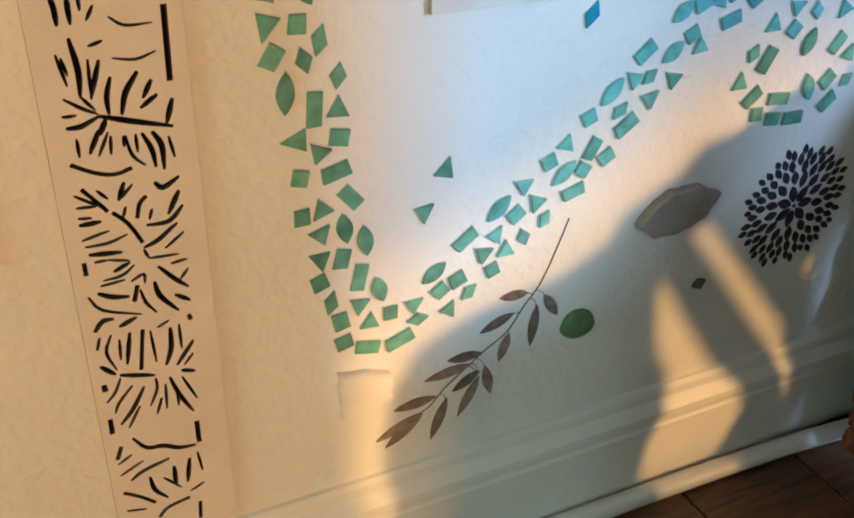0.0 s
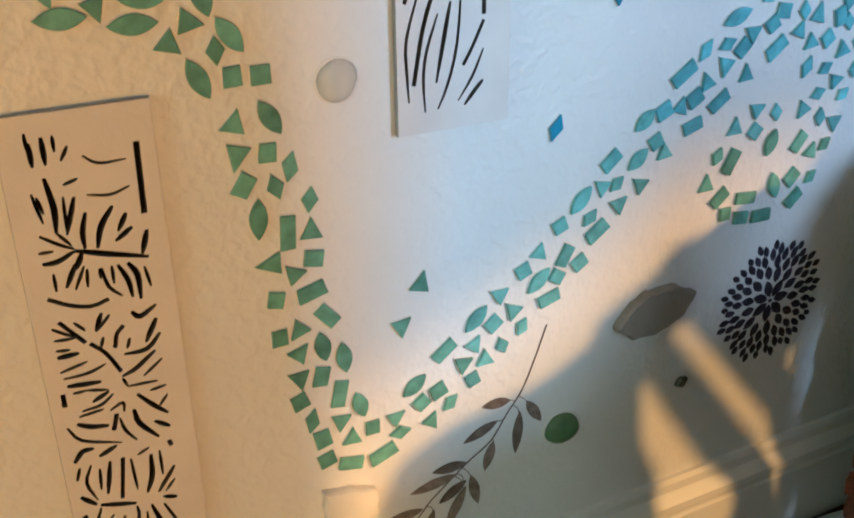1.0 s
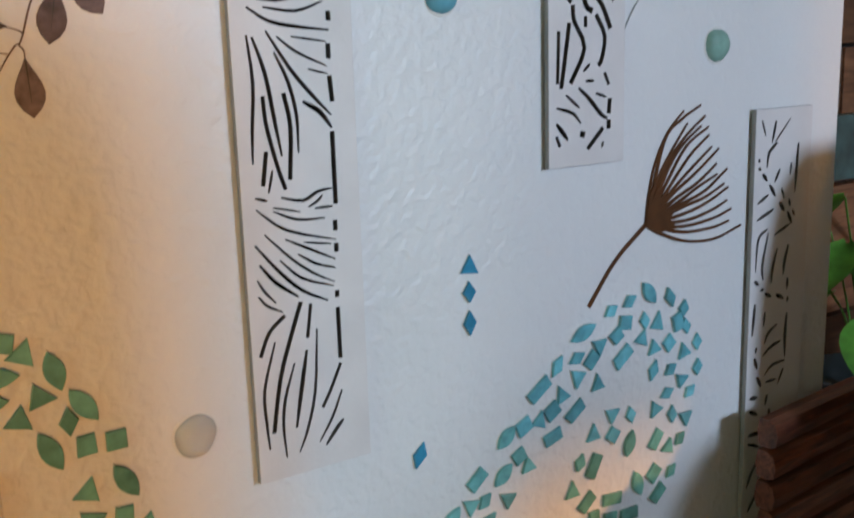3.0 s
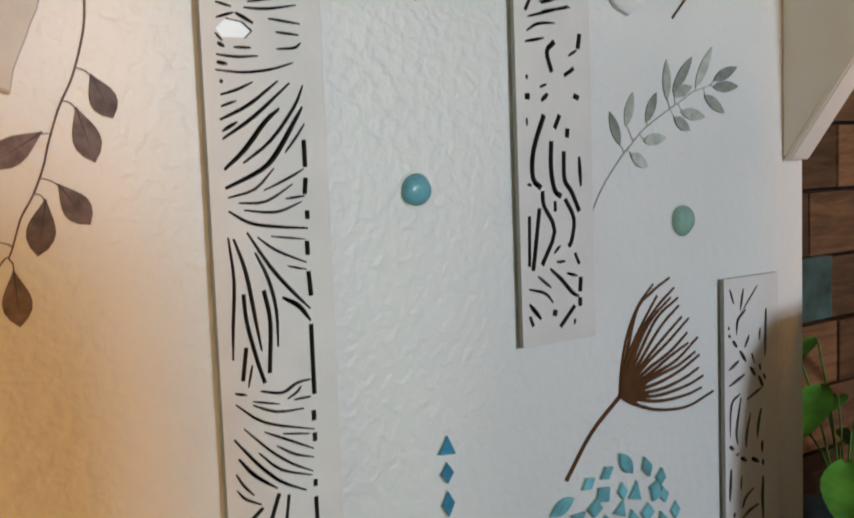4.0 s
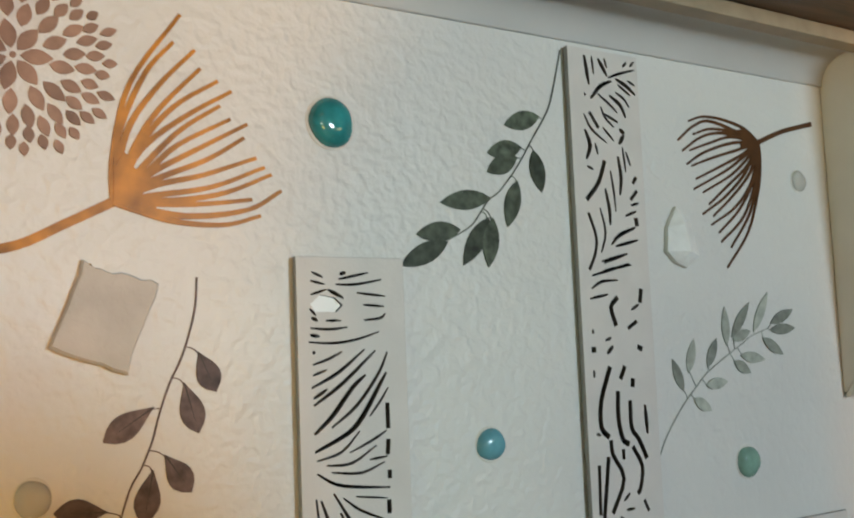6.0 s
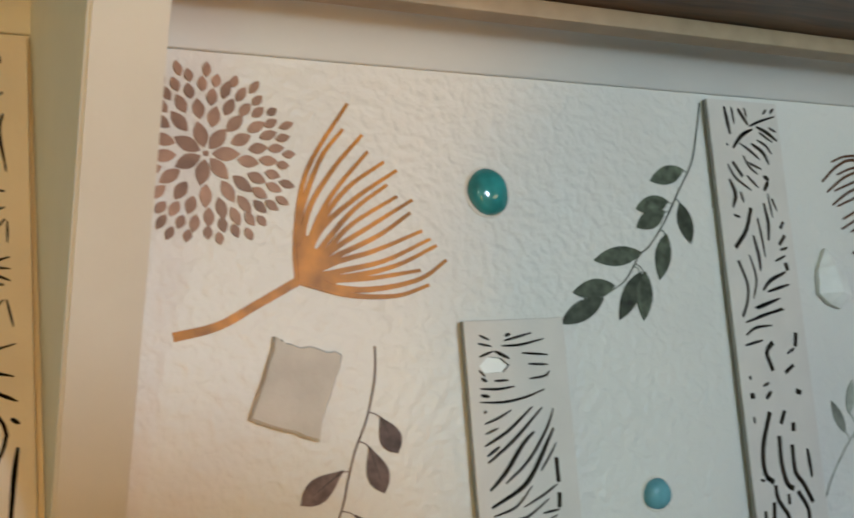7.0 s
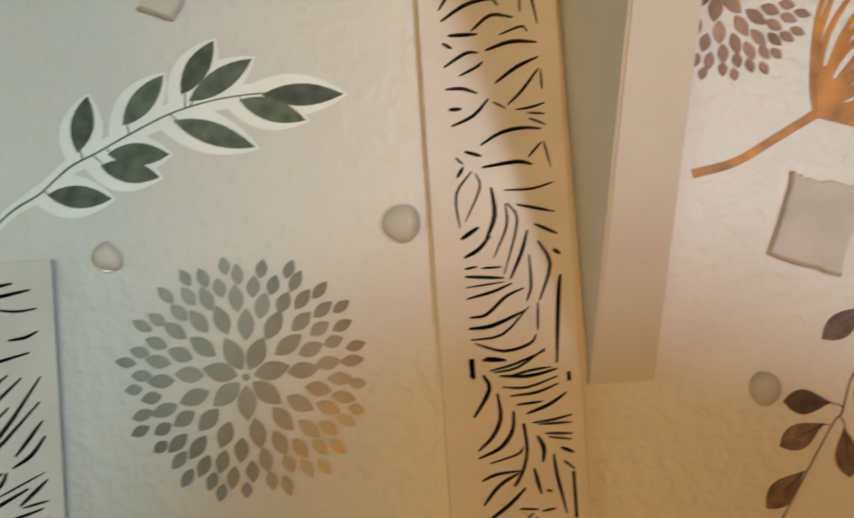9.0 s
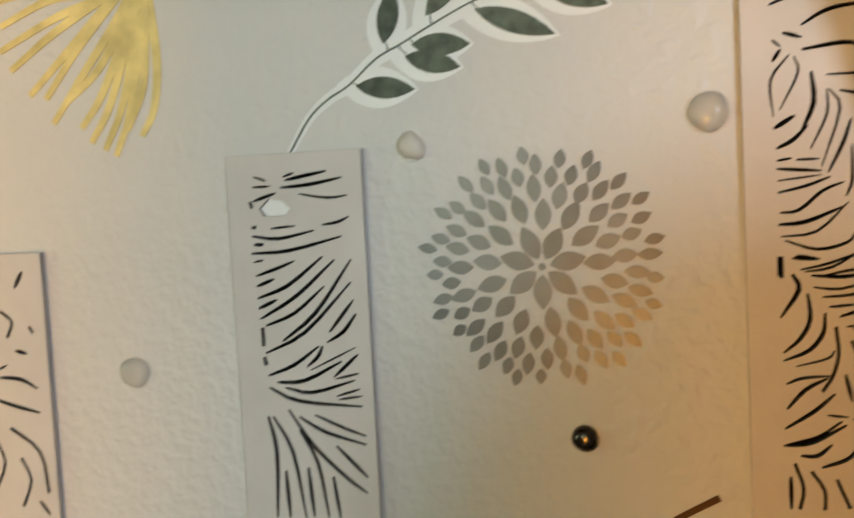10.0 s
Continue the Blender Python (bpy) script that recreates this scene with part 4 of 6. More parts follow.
def sprig_pattern():
    """Slots in millimetres across and down from the panel's top corner: a line, its width, its blunt end."""
    cut = Slots()
    cut.line(1.84, 5.5, 8.5, 10.5, 20.5)
    cut.line(2.392, 22.5, 9.5, 18.5, 26.5)
    cut.line(1.38, 40.5, 8.5, 20.5, 27.5)
    cut.line(2.392, 25.5, 26.5, 15.5, 33.5, 13.5, 45.5)
    cut.line(2.76, 51.5, 28.5, 50.5, 49.5, 49.5, 67.5)
    cut.line(2.208, 43.5, 43.5, 42.5, 53.5)
    cut.line(2.392, 29.5, 47.5, 23.5, 57.5)
    cut.line(2.024, 3.5, 37.5, 4.5, 40.5)
    cut.line(2.208, 3.5, 44.5, 6.5, 46.5)
    cut.line(2.76, 8.5, 49.5, 14.5, 55.5)
    cut.line(2.944, 17.5, 58.5, 25.5, 68.5)
    cut.line(3.128, 30.5, 73.5, 37.5, 81.5)
    cut.line(2.024, 32.5, 62.5, 36.5, 71.5)
    cut.line(2.208, 42.5, 72.5, 44.5, 78.5)
    cut.line(2.944, 41.5, 82.5, 47.5, 92.5)
    cut.line(2.024, 47.5, 81.5, 50.5, 86.5)
    cut.line(2.392, 16.5, 66.5, 3.5, 72.5)
    cut.line(2.392, 23.5, 78.5, 3.5, 85.5)
    cut.line(2.208, 45.5, 92.5, 25.5, 99.5)
    cut.line(2.208, 17.5, 93.5, 6.5, 100.5, 4.5, 126.5)
    cut.line(2.392, 18.5, 96.5, 12.5, 122.5, 14.5, 134.5)
    cut.line(2.944, 44.5, 109.5, 40.5, 122.5, 39.5, 133.5)
    cut.line(2.392, 30.5, 110.5, 25.5, 127.5, 24.5, 138.5)
    cut.line(2.76, 3.5, 133.5, 9.5, 137.5)
    cut.line(2.208, 15.5, 141.5, 11.5, 142.5)
    cut.line(2.944, 17.5, 145.5, 25.5, 149.5)
    cut.line(3.128, 31.5, 148.5, 41.5, 153.5)
    cut.line(2.392, 45.5, 136.5, 45.5, 146.5)
    cut.line(2.208, 46.5, 152.5, 46.5, 157.5)
    cut.line(2.76, 5.5, 152.5, 4.5, 165.5, 3.5, 178.5)
    cut.line(2.024, 18.5, 160.5, 17.5, 172.5)
    cut.line(2.392, 34.5, 173.5, 23.5, 179.5, 19.5, 187.5)
    cut.line(2.392, 40.5, 188.5, 27.5, 191.5, 17.5, 197.5)
    cut.line(3.128, 46.5, 166.5, 45.5, 184.5, 46.5, 203.5)
    cut.line(2.208, 46.5, 206.5, 30.5, 207.5, 20.5, 214.5)
    cut.line(2.392, 9.5, 188.5, 8.5, 193.5)
    cut.line(3.128, 7.5, 197.5, 11.5, 207.5)
    cut.line(3.128, 11.5, 213.5, 17.5, 223.5)
    cut.line(2.024, 45.5, 212.5, 38.5, 225.5)
    cut.line(1.84, 22.5, 220.5, 36.5, 220.5)
    cut.line(3.128, 3.5, 230.5, 13.5, 231.5)
    cut.line(2.76, 25.5, 231.5, 23.5, 240.5)
    cut.line(3.128, 3.5, 241.5, 14.5, 246.5)
    cut.line(3.128, 28.5, 244.5, 30.5, 256.5)
    cut.line(2.944, 3.5, 262.5, 11.5, 262.5, 27.5, 265.5)
    cut.line(2.208, 3.5, 269.5, 21.5, 276.5)
    cut.line(3.128, 24.5, 282.5, 10.5, 294.5, 3.5, 308.5)
    cut.line(2.76, 27.5, 291.5, 17.5, 303.5)
    cut.line(3.128, 23.5, 310.5, 14.5, 319.5, 6.5, 329.5)
    return cut.made


def frond_pattern():
    """Slots in millimetres across and down from the panel's top corner: a line, its width, its blunt end."""
    cut = Slots()
    cut.line(1.4, 13.0, 10.5, 16.0, 10.5)
    cut.line(1, 17.0, 13.5, 21.0, 9.5)
    cut.line(1.6, 25.0, 10.5, 38.0, 10.5)
    cut.line(1, 44.0, 10.5, 46.0, 9.5)
    cut.line(1, 45.0, 16.5, 54.0, 11.5, 61.0, 10.5)
    cut.line(0.8, 62.0, 11.5, 62.0, 15.5)
    cut.line(1.6, 33.0, 19.5, 40.0, 17.5)
    cut.line(1.4, 14.0, 22.5, 19.0, 35.5)
    cut.line(1, 10.0, 30.5, 12.0, 33.5)
    cut.line(1, 11.0, 38.5, 15.0, 38.5)
    cut.line(1, 11.0, 45.5, 16.0, 43.5, 23.0, 43.5)
    cut.line(0.9, 26.0, 12.5, 26.0, 28.5, 28.0, 42.5)
    cut.line(1.6, 42.0, 23.5, 35.0, 31.5, 36.0, 47.5)
    cut.line(0.9, 50.0, 21.5, 43.0, 34.5, 43.0, 53.5)
    cut.line(1, 47.0, 36.5, 47.0, 56.5)
    cut.line(1.4, 63.0, 30.5, 56.0, 36.5, 55.0, 47.5, 55.0, 64.5)
    cut.line(1.2, 63.0, 41.5, 61.0, 50.5, 64.0, 71.5)
    cut.line(1.4, 11.0, 61.5, 18.0, 52.5, 29.0, 47.5, 33.0, 50.5)
    cut.line(1.6, 12.0, 67.5, 25.0, 59.5, 39.0, 56.5, 43.0, 60.5)
    cut.line(1.4, 28.0, 73.5, 39.0, 65.5, 51.0, 67.5)
    cut.line(1, 43.0, 76.5, 55.0, 72.5, 58.0, 75.5)
    cut.line(1.6, 15.0, 75.5, 31.0, 75.5)
    cut.line(1.4, 12.0, 79.5, 17.0, 82.5)
    cut.line(1.4, 12.0, 92.5, 24.0, 85.5, 31.0, 85.5)
    cut.line(1.2, 20.0, 97.5, 29.0, 93.5, 33.0, 90.5)
    cut.line(1.6, 35.0, 84.5, 49.0, 80.5, 63.0, 81.5)
    cut.line(1.5, 39.0, 102.5, 51.0, 94.5, 63.0, 89.5)
    cut.line(1.2, 63.0, 95.5, 53.0, 107.5, 45.0, 114.5)
    cut.line(0.9, 64.0, 96.5, 64.0, 107.5)
    cut.line(1.4, 12.0, 104.5, 21.0, 104.5, 29.0, 107.5)
    cut.line(1.6, 13.0, 115.5, 20.0, 115.5)
    cut.line(1.4, 14.0, 124.5, 26.0, 119.5, 35.0, 110.5)
    cut.line(1, 37.0, 112.5, 44.0, 116.5)
    cut.line(1, 49.0, 117.5, 58.0, 116.5, 65.0, 114.5)
    cut.line(1, 55.0, 119.5, 65.0, 120.5)
    cut.line(1, 56.0, 122.5, 65.0, 126.5)
    cut.line(1.5, 29.0, 135.5, 40.0, 129.5, 52.0, 127.5, 62.0, 128.5)
    cut.line(1.5, 20.0, 138.5, 29.0, 141.5)
    cut.line(1, 15.0, 141.5, 19.0, 145.5)
    cut.line(1.4, 19.0, 146.5, 15.0, 152.5)
    cut.line(1.6, 29.0, 147.5, 48.0, 145.5, 56.0, 147.5)
    cut.line(1, 54.0, 143.5, 62.0, 135.5)
    cut.line(0.9, 63.0, 135.5, 66.0, 149.5)
    cut.line(1, 23.0, 149.5, 14.0, 161.5, 15.0, 179.5)
    cut.line(0.9, 25.0, 150.5, 27.0, 158.5, 18.0, 176.5)
    cut.line(1.8, 33.0, 158.5, 34.0, 173.5, 28.0, 187.5)
    cut.line(1, 40.0, 160.5, 55.0, 160.5, 67.0, 157.5)
    cut.line(1.3, 46.0, 168.5, 66.0, 173.5)
    cut.line(1, 40.0, 167.5, 40.0, 179.5, 32.0, 196.5)
    cut.line(1, 41.0, 167.5, 46.0, 177.5, 37.0, 205.5)
    cut.line(1.4, 55.0, 179.5, 67.0, 185.5)
    cut.line(1.8, 15.0, 185.5, 25.0, 179.5)
    cut.line(1.6, 16.0, 195.5, 24.0, 191.5, 31.0, 184.5)
    cut.line(1, 16.0, 201.5, 23.0, 200.5)
    cut.line(1, 25.0, 201.5, 36.0, 201.5)
    cut.line(1.4, 16.0, 205.5, 37.0, 207.5)
    cut.line(0.8, 16.0, 211.5, 37.0, 209.5)
    cut.line(1.2, 16.0, 217.5, 30.0, 214.5, 41.0, 210.5)
    cut.line(1.3, 17.0, 227.5, 26.0, 226.5, 37.0, 217.5, 47.0, 213.5)
    cut.line(1.6, 16.0, 233.5, 29.0, 232.5, 47.0, 225.5)
    cut.line(1, 17.0, 239.5, 34.0, 237.5, 49.0, 223.5)
    cut.line(1.2, 19.0, 241.5, 34.0, 246.5, 48.0, 243.5, 52.0, 238.5)
    cut.line(1.4, 51.0, 182.5, 47.0, 194.5, 40.0, 208.5)
    cut.line(1.2, 51.0, 195.5, 51.0, 212.5, 48.0, 220.5)
    cut.line(1.4, 56.0, 188.5, 62.0, 201.5, 55.0, 220.5)
    cut.line(1, 54.0, 221.5, 53.0, 236.5)
    cut.line(1.8, 67.0, 207.5, 65.0, 221.5, 62.0, 254.5)
    cut.line(1.6, 64.0, 193.5, 68.0, 196.5)
    cut.line(2.4, 17.0, 249.5, 17.0, 260.5)
    cut.line(1.6, 24.0, 249.5, 35.0, 251.5)
    cut.line(1, 28.0, 257.5, 41.0, 255.5, 56.0, 246.5)
    cut.line(1.4, 31.0, 259.5, 47.0, 260.5, 62.0, 257.5)
    cut.line(2.4, 68.0, 259.5, 68.0, 264.5)
    cut.line(2.2, 16.0, 249.5, 16.0, 259.5)
    cut.line(1.4, 22.0, 250.5, 35.0, 251.5)
    cut.line(1, 26.0, 256.5, 40.0, 253.5, 56.0, 247.5)
    cut.line(1, 34.0, 260.5, 48.0, 257.5, 59.0, 256.5)
    cut.line(1.8, 22.0, 258.5, 25.0, 266.5, 16.0, 280.5)
    cut.line(1.6, 29.0, 268.5, 30.0, 281.5, 25.0, 291.5, 17.0, 298.5)
    cut.line(1.6, 37.0, 278.5, 36.0, 288.5, 29.0, 297.5, 17.0, 302.5)
    cut.line(2, 42.0, 285.5, 43.0, 299.5, 40.0, 310.5, 35.0, 318.5)
    cut.line(0.9, 23.0, 305.5, 38.0, 301.5, 41.0, 297.5)
    cut.line(1, 32.0, 265.5, 45.0, 266.5, 62.0, 261.5)
    cut.line(1.1, 36.0, 270.5, 50.0, 269.5, 62.0, 265.5)
    cut.line(1.1, 39.0, 275.5, 53.0, 274.5)
    cut.line(1.4, 44.0, 280.5, 56.0, 276.5, 66.0, 270.5)
    cut.line(1, 47.0, 285.5, 58.0, 284.5, 68.0, 282.5)
    cut.line(1, 50.0, 286.5, 68.0, 286.5)
    cut.line(1.1, 53.0, 291.5, 68.0, 292.5)
    cut.line(0.9, 55.0, 293.5, 67.0, 295.5)
    cut.line(1.8, 49.0, 292.5, 52.0, 299.5, 51.0, 306.5)
    cut.line(1.4, 61.0, 299.5, 68.0, 302.5)
    cut.line(1.2, 18.0, 314.5, 26.0, 311.5, 39.0, 310.5)
    cut.line(1.5, 18.0, 327.5, 27.0, 317.5, 38.0, 311.5)
    cut.line(1.5, 17.0, 337.5, 31.0, 328.5, 41.0, 319.5)
    cut.line(1.6, 46.0, 309.5, 49.0, 323.5)
    cut.line(1, 52.0, 321.5, 55.0, 322.5)
    cut.line(1.5, 57.0, 302.5, 58.0, 313.5, 62.0, 334.5)
    cut.line(1, 62.0, 306.5, 68.0, 311.5)
    cut.line(2, 67.0, 312.5, 67.0, 337.5)
    cut.line(1, 37.0, 330.5, 47.0, 331.5)
    cut.line(1, 49.0, 332.5, 56.0, 331.5)
    cut.line(1.6, 18.0, 346.5, 30.0, 344.5, 46.0, 335.5)
    cut.line(1.6, 69.0, 339.5, 56.0, 342.5, 46.0, 353.5)
    cut.line(2.2, 68.0, 344.5, 68.0, 352.5)
    cut.line(1.4, 16.0, 346.5, 24.0, 344.5, 33.0, 341.5, 44.0, 333.5)
    cut.line(1.6, 24.0, 351.5, 32.0, 351.5, 39.0, 345.5)
    cut.line(1.5, 34.0, 357.5, 45.0, 353.5, 51.0, 348.5)
    cut.line(2, 21.0, 355.5, 25.0, 368.5, 23.0, 379.5)
    cut.line(1.6, 19.0, 362.5, 19.0, 379.5)
    cut.line(2, 29.0, 359.5, 35.0, 369.5, 35.0, 379.5)
    cut.line(2, 41.0, 363.5, 47.0, 378.5)
    return cut.made


def grass_pattern():
    """Slots in millimetres across and down from the panel's top corner: a line, its width, its blunt end."""
    cut = Slots()
    cut.line(1, 17.0, 11.0, 25.0, 14.0)
    cut.line(1, 16.0, 17.0, 27.0, 17.0)
    cut.line(1, 35.0, 12.0, 42.0, 10.0)
    cut.line(1.5, 36.0, 14.0, 48.0, 12.0, 61.0, 10.0)
    cut.line(1.5, 33.0, 18.0, 51.0, 17.0, 70.0, 14.0)
    cut.line(1, 44.0, 22.0, 61.0, 25.0, 73.0, 24.0)
    cut.line(1.4, 16.0, 25.0, 30.0, 21.0)
    cut.line(2, 14.0, 25.0, 15.0, 29.0)
    cut.line(1.2, 57.0, 40.0, 66.0, 39.0, 73.0, 36.0)
    cut.line(1, 26.0, 41.0, 41.0, 40.0)
    cut.line(2, 14.0, 40.0, 17.0, 40.0)
    cut.line(1.4, 14.0, 45.0, 30.0, 47.0, 52.0, 43.0)
    cut.line(1.6, 15.0, 50.0, 21.0, 50.0)
    cut.line(1.5, 13.0, 55.0, 36.0, 54.0, 68.0, 47.0)
    cut.line(1, 14.0, 60.0, 20.0, 59.0)
    cut.line(1.4, 15.0, 68.0, 28.0, 64.0, 39.0, 60.0)
    cut.line(1.5, 15.0, 74.0, 26.0, 70.0)
    cut.line(1.6, 15.0, 81.0, 34.0, 74.0, 56.0, 58.0)
    cut.line(1.6, 15.0, 87.0, 27.0, 82.0)
    cut.line(1.6, 16.0, 93.0, 39.0, 80.0, 63.0, 60.0)
    cut.line(1.5, 19.0, 97.0, 37.0, 90.0, 56.0, 75.0)
    cut.line(2.4, 17.0, 98.0, 17.0, 109.0)
    cut.line(1.6, 29.0, 106.0, 50.0, 90.0, 73.0, 60.0)
    cut.line(1.5, 18.0, 113.0, 43.0, 101.0, 72.0, 73.0)
    cut.line(2.4, 17.0, 115.0, 18.0, 120.0)
    cut.line(1.5, 58.0, 101.0, 73.0, 83.0)
    cut.line(1.5, 74.0, 91.0, 66.0, 101.0, 56.0, 107.0)
    cut.line(1.5, 53.0, 109.0, 50.0, 115.0, 43.0, 121.0)
    cut.line(1.5, 19.0, 126.0, 35.0, 120.0, 51.0, 109.0)
    cut.line(0.8, 45.0, 123.0, 73.0, 110.0)
    cut.line(1.5, 59.0, 127.0, 74.0, 114.0)
    cut.line(1, 60.0, 128.0, 74.0, 125.0)
    cut.line(1.6, 24.0, 130.0, 41.0, 129.0, 64.0, 118.0)
    cut.line(1.5, 29.0, 133.0, 45.0, 136.0, 71.0, 129.0)
    cut.line(1.5, 19.0, 133.0, 37.0, 141.0, 75.0, 144.0)
    cut.line(1, 60.0, 138.0, 74.0, 134.0)
    cut.line(1, 61.0, 140.0, 75.0, 138.0)
    cut.line(1.3, 46.0, 149.0, 62.0, 156.0, 76.0, 161.0)
    cut.line(1.5, 36.0, 150.0, 52.0, 159.0, 76.0, 166.0)
    cut.line(1.8, 17.0, 150.0, 21.0, 171.0, 19.0, 210.0)
    cut.line(1.6, 20.0, 150.0, 31.0, 171.0, 37.0, 210.0)
    cut.line(1.6, 30.0, 146.0, 45.0, 168.0, 64.0, 186.0, 75.0, 194.0)
    cut.line(1.6, 36.0, 158.0, 46.0, 177.0, 51.0, 209.0)
    cut.line(1.8, 26.0, 182.0, 27.0, 210.0)
    cut.line(1.8, 40.0, 180.0, 42.0, 209.0)
    cut.line(1.6, 55.0, 185.0, 58.0, 209.0)
    cut.line(1.6, 58.0, 167.0, 76.0, 185.0)
    return cut.made


def bend_pattern():
    """Slots in millimetres across and down from the panel's top corner: a line, its width, its blunt end."""
    cut = Slots()
    cut.line(1.8, 56.0, 11.5, 50.0, 21.5)
    cut.line(2, 38.0, 35.5, 46.0, 42.5, 42.0, 52.5)
    cut.line(2, 58.0, 45.5, 61.0, 49.5)
    cut.line(1.6, 47.0, 60.5, 55.0, 62.5)
    cut.line(1, 34.0, 72.5, 40.0, 69.5)
    cut.line(1.6, 34.0, 77.5, 49.0, 78.5, 61.0, 84.5)
    cut.line(1.6, 27.0, 90.5, 44.0, 95.5, 61.0, 99.5)
    cut.line(2.2, 39.0, 109.5, 59.0, 124.5, 63.0, 150.5)
    cut.line(2, 26.0, 114.5, 33.0, 131.5, 25.0, 149.5)
    cut.line(2, 45.0, 128.5, 51.0, 142.5, 44.0, 159.5)
    cut.line(1.6, 56.0, 155.5, 63.0, 164.5)
    return cut.made


carved_panel(-0.2035, -0.1335, 0.4735, 0.112, palm_pattern(), "pinkish grey carved panel with palm leaf slots", bold=1.1, grow=(0.003, 0, 0))
carved_panel(0.0, 0.0705, 0.812, 0.431, reed_pattern(), "pinkish grey carved panel with fanned reed slots", cell=(18.0, 27.0, 21, 10), grow=(0.001, 0, 0))
carved_panel(0.2125, 0.2785, 0.965, 0.5875, ripple_pattern(), "narrow grey carved panel with ripple slots up to the trim", bold=1.22, grow=(0.001, 0, 0))
carved_panel(0.4195, 0.4875, 0.6135, 0.19, sprig_pattern(), "grey carved panel with sprig slots at the bar's end", bold=1.15, grow=(0.0015, 0, 0), leafy=True)
carved_panel(-0.316, -0.241, 0.9675, 0.33, frond_pattern(), "tall cream carved panel with frond slots beside the bracket", bold=0.88)
carved_panel(-0.6, -0.5205, 0.784, 0.42, grass_pattern(), "cream carved panel with fanned grass slots", cell=(29.0, 29.0, 19, 10), bold=0.92, grow=(0, 0.0025, 0.0015))
carved_panel(-0.797, -0.7275, 0.7345, 0.4, bend_pattern(), "cream carved panel with bent leaf slots")

# ---- printed leaf sprays ----


def spray(stem, leaves, mat, width, tip, label, thick=0.0011, paper=False):
    root = holder("leaf_spray", label, "wall decal", (stem[0][0], 0, stem[0][1]), "leaf spray decals")
    lift = -0.0004
    if paper:
        bm = bmesh.new()
        for i, (x0, z0, x1, z1) in enumerate(leaves):
            dx, dz = x1 - x0, z1 - z0
            plate(bm, leaf_outline(x0 - dx * 0.35, z0 - dz * 0.35, x1 + dx * 0.06, z1 + dz * 0.06, width * 1.9, 1.0, 9), -0.0002 - 0.00001 * i, -0.00045 - 0.00002 * i)
        plate(bm, ribbon_outline(stem, (0.004, 0.012, 0.012)), -0.0002, -0.0004)
        part("paper_backing", bm, PAPER, root, "white paper cut round the leaves")
        lift = -0.0009
    part("stem", plate(bmesh.new(), ribbon_outline(stem, (thick, thick, thick * 0.6)), -0.0002, lift - 0.0002), mat, root)
    for k_leaf, (x0, z0, x1, z1) in enumerate(leaves):
        line = [Vector((a, b)) for a, b in bezier_2d(stem)]
        foot = min(line, key=lambda p: (p - Vector((x0, z0))).length)
        grow = 1.10 if tip > 1.2 else 1.0
        leaf = part("leaf", plate(bmesh.new(), leaf_outline(x0, z0, x0 + (x1 - x0) * grow, z0 + (z1 - z0) * grow, width, tip), -0.0002, lift - 0.0004 - 0.00005 * k_leaf), mat, root)
        if tip > 1.2:
            rib = [(x0 + (x1 - x0) * k, z0 + (z1 - z0) * k) for k in (0.02, 0.4, 0.82)]
            part("vein", plate(bmesh.new(), ribbon_outline(rib, (0.0009, 0.0005, 0.0001)), -0.0003, lift - 0.00055 - 0.00005 * k_leaf), VEIN, leaf)
        if (foot - Vector((x0, z0))).length > 0.002:
            mid = ((foot.x + x0) / 2 + 0.001, (foot.y + z0) / 2)
            part("stalk", plate(bmesh.new(), ribbon_outline([tuple(foot), mid, (x0 + (x1 - x0) * 0.1, z0 + (z1 - z0) * 0.1)], (thick * 0.7, thick * 0.5, thick * 0.5)), -0.0002, lift - 0.0001), mat, leaf)
    return root


def bezier_2d(points):
    return [(p.x, p.y) for p in bezier([(x, z, 0) for x, z in points], 8)]


spray(
    [(0.21, 0.963), (0.201, 0.932), (0.195, 0.917), (0.181, 0.897), (0.167, 0.877), (0.151, 0.859), (0.141, 0.852), (0.129, 0.837), (0.12, 0.831), (0.108, 0.825)],
    [(0.188, 0.913, 0.157, 0.904), (0.171, 0.89, 0.142, 0.884), (0.167, 0.883, 0.141, 0.871), (0.181, 0.889, 0.187, 0.86),
     (0.143, 0.854, 0.103, 0.849), (0.166, 0.867, 0.156, 0.835), (0.118, 0.832, 0.084, 0.828), (0.108, 0.824, 0.072, 0.808),
     (0.141, 0.841, 0.119, 0.809), (0.144, 0.841, 0.139, 0.808)],
    LEAF_SAGE, 0.0132, 0.95, "dark sage green leaf spray decal under the trim",
)
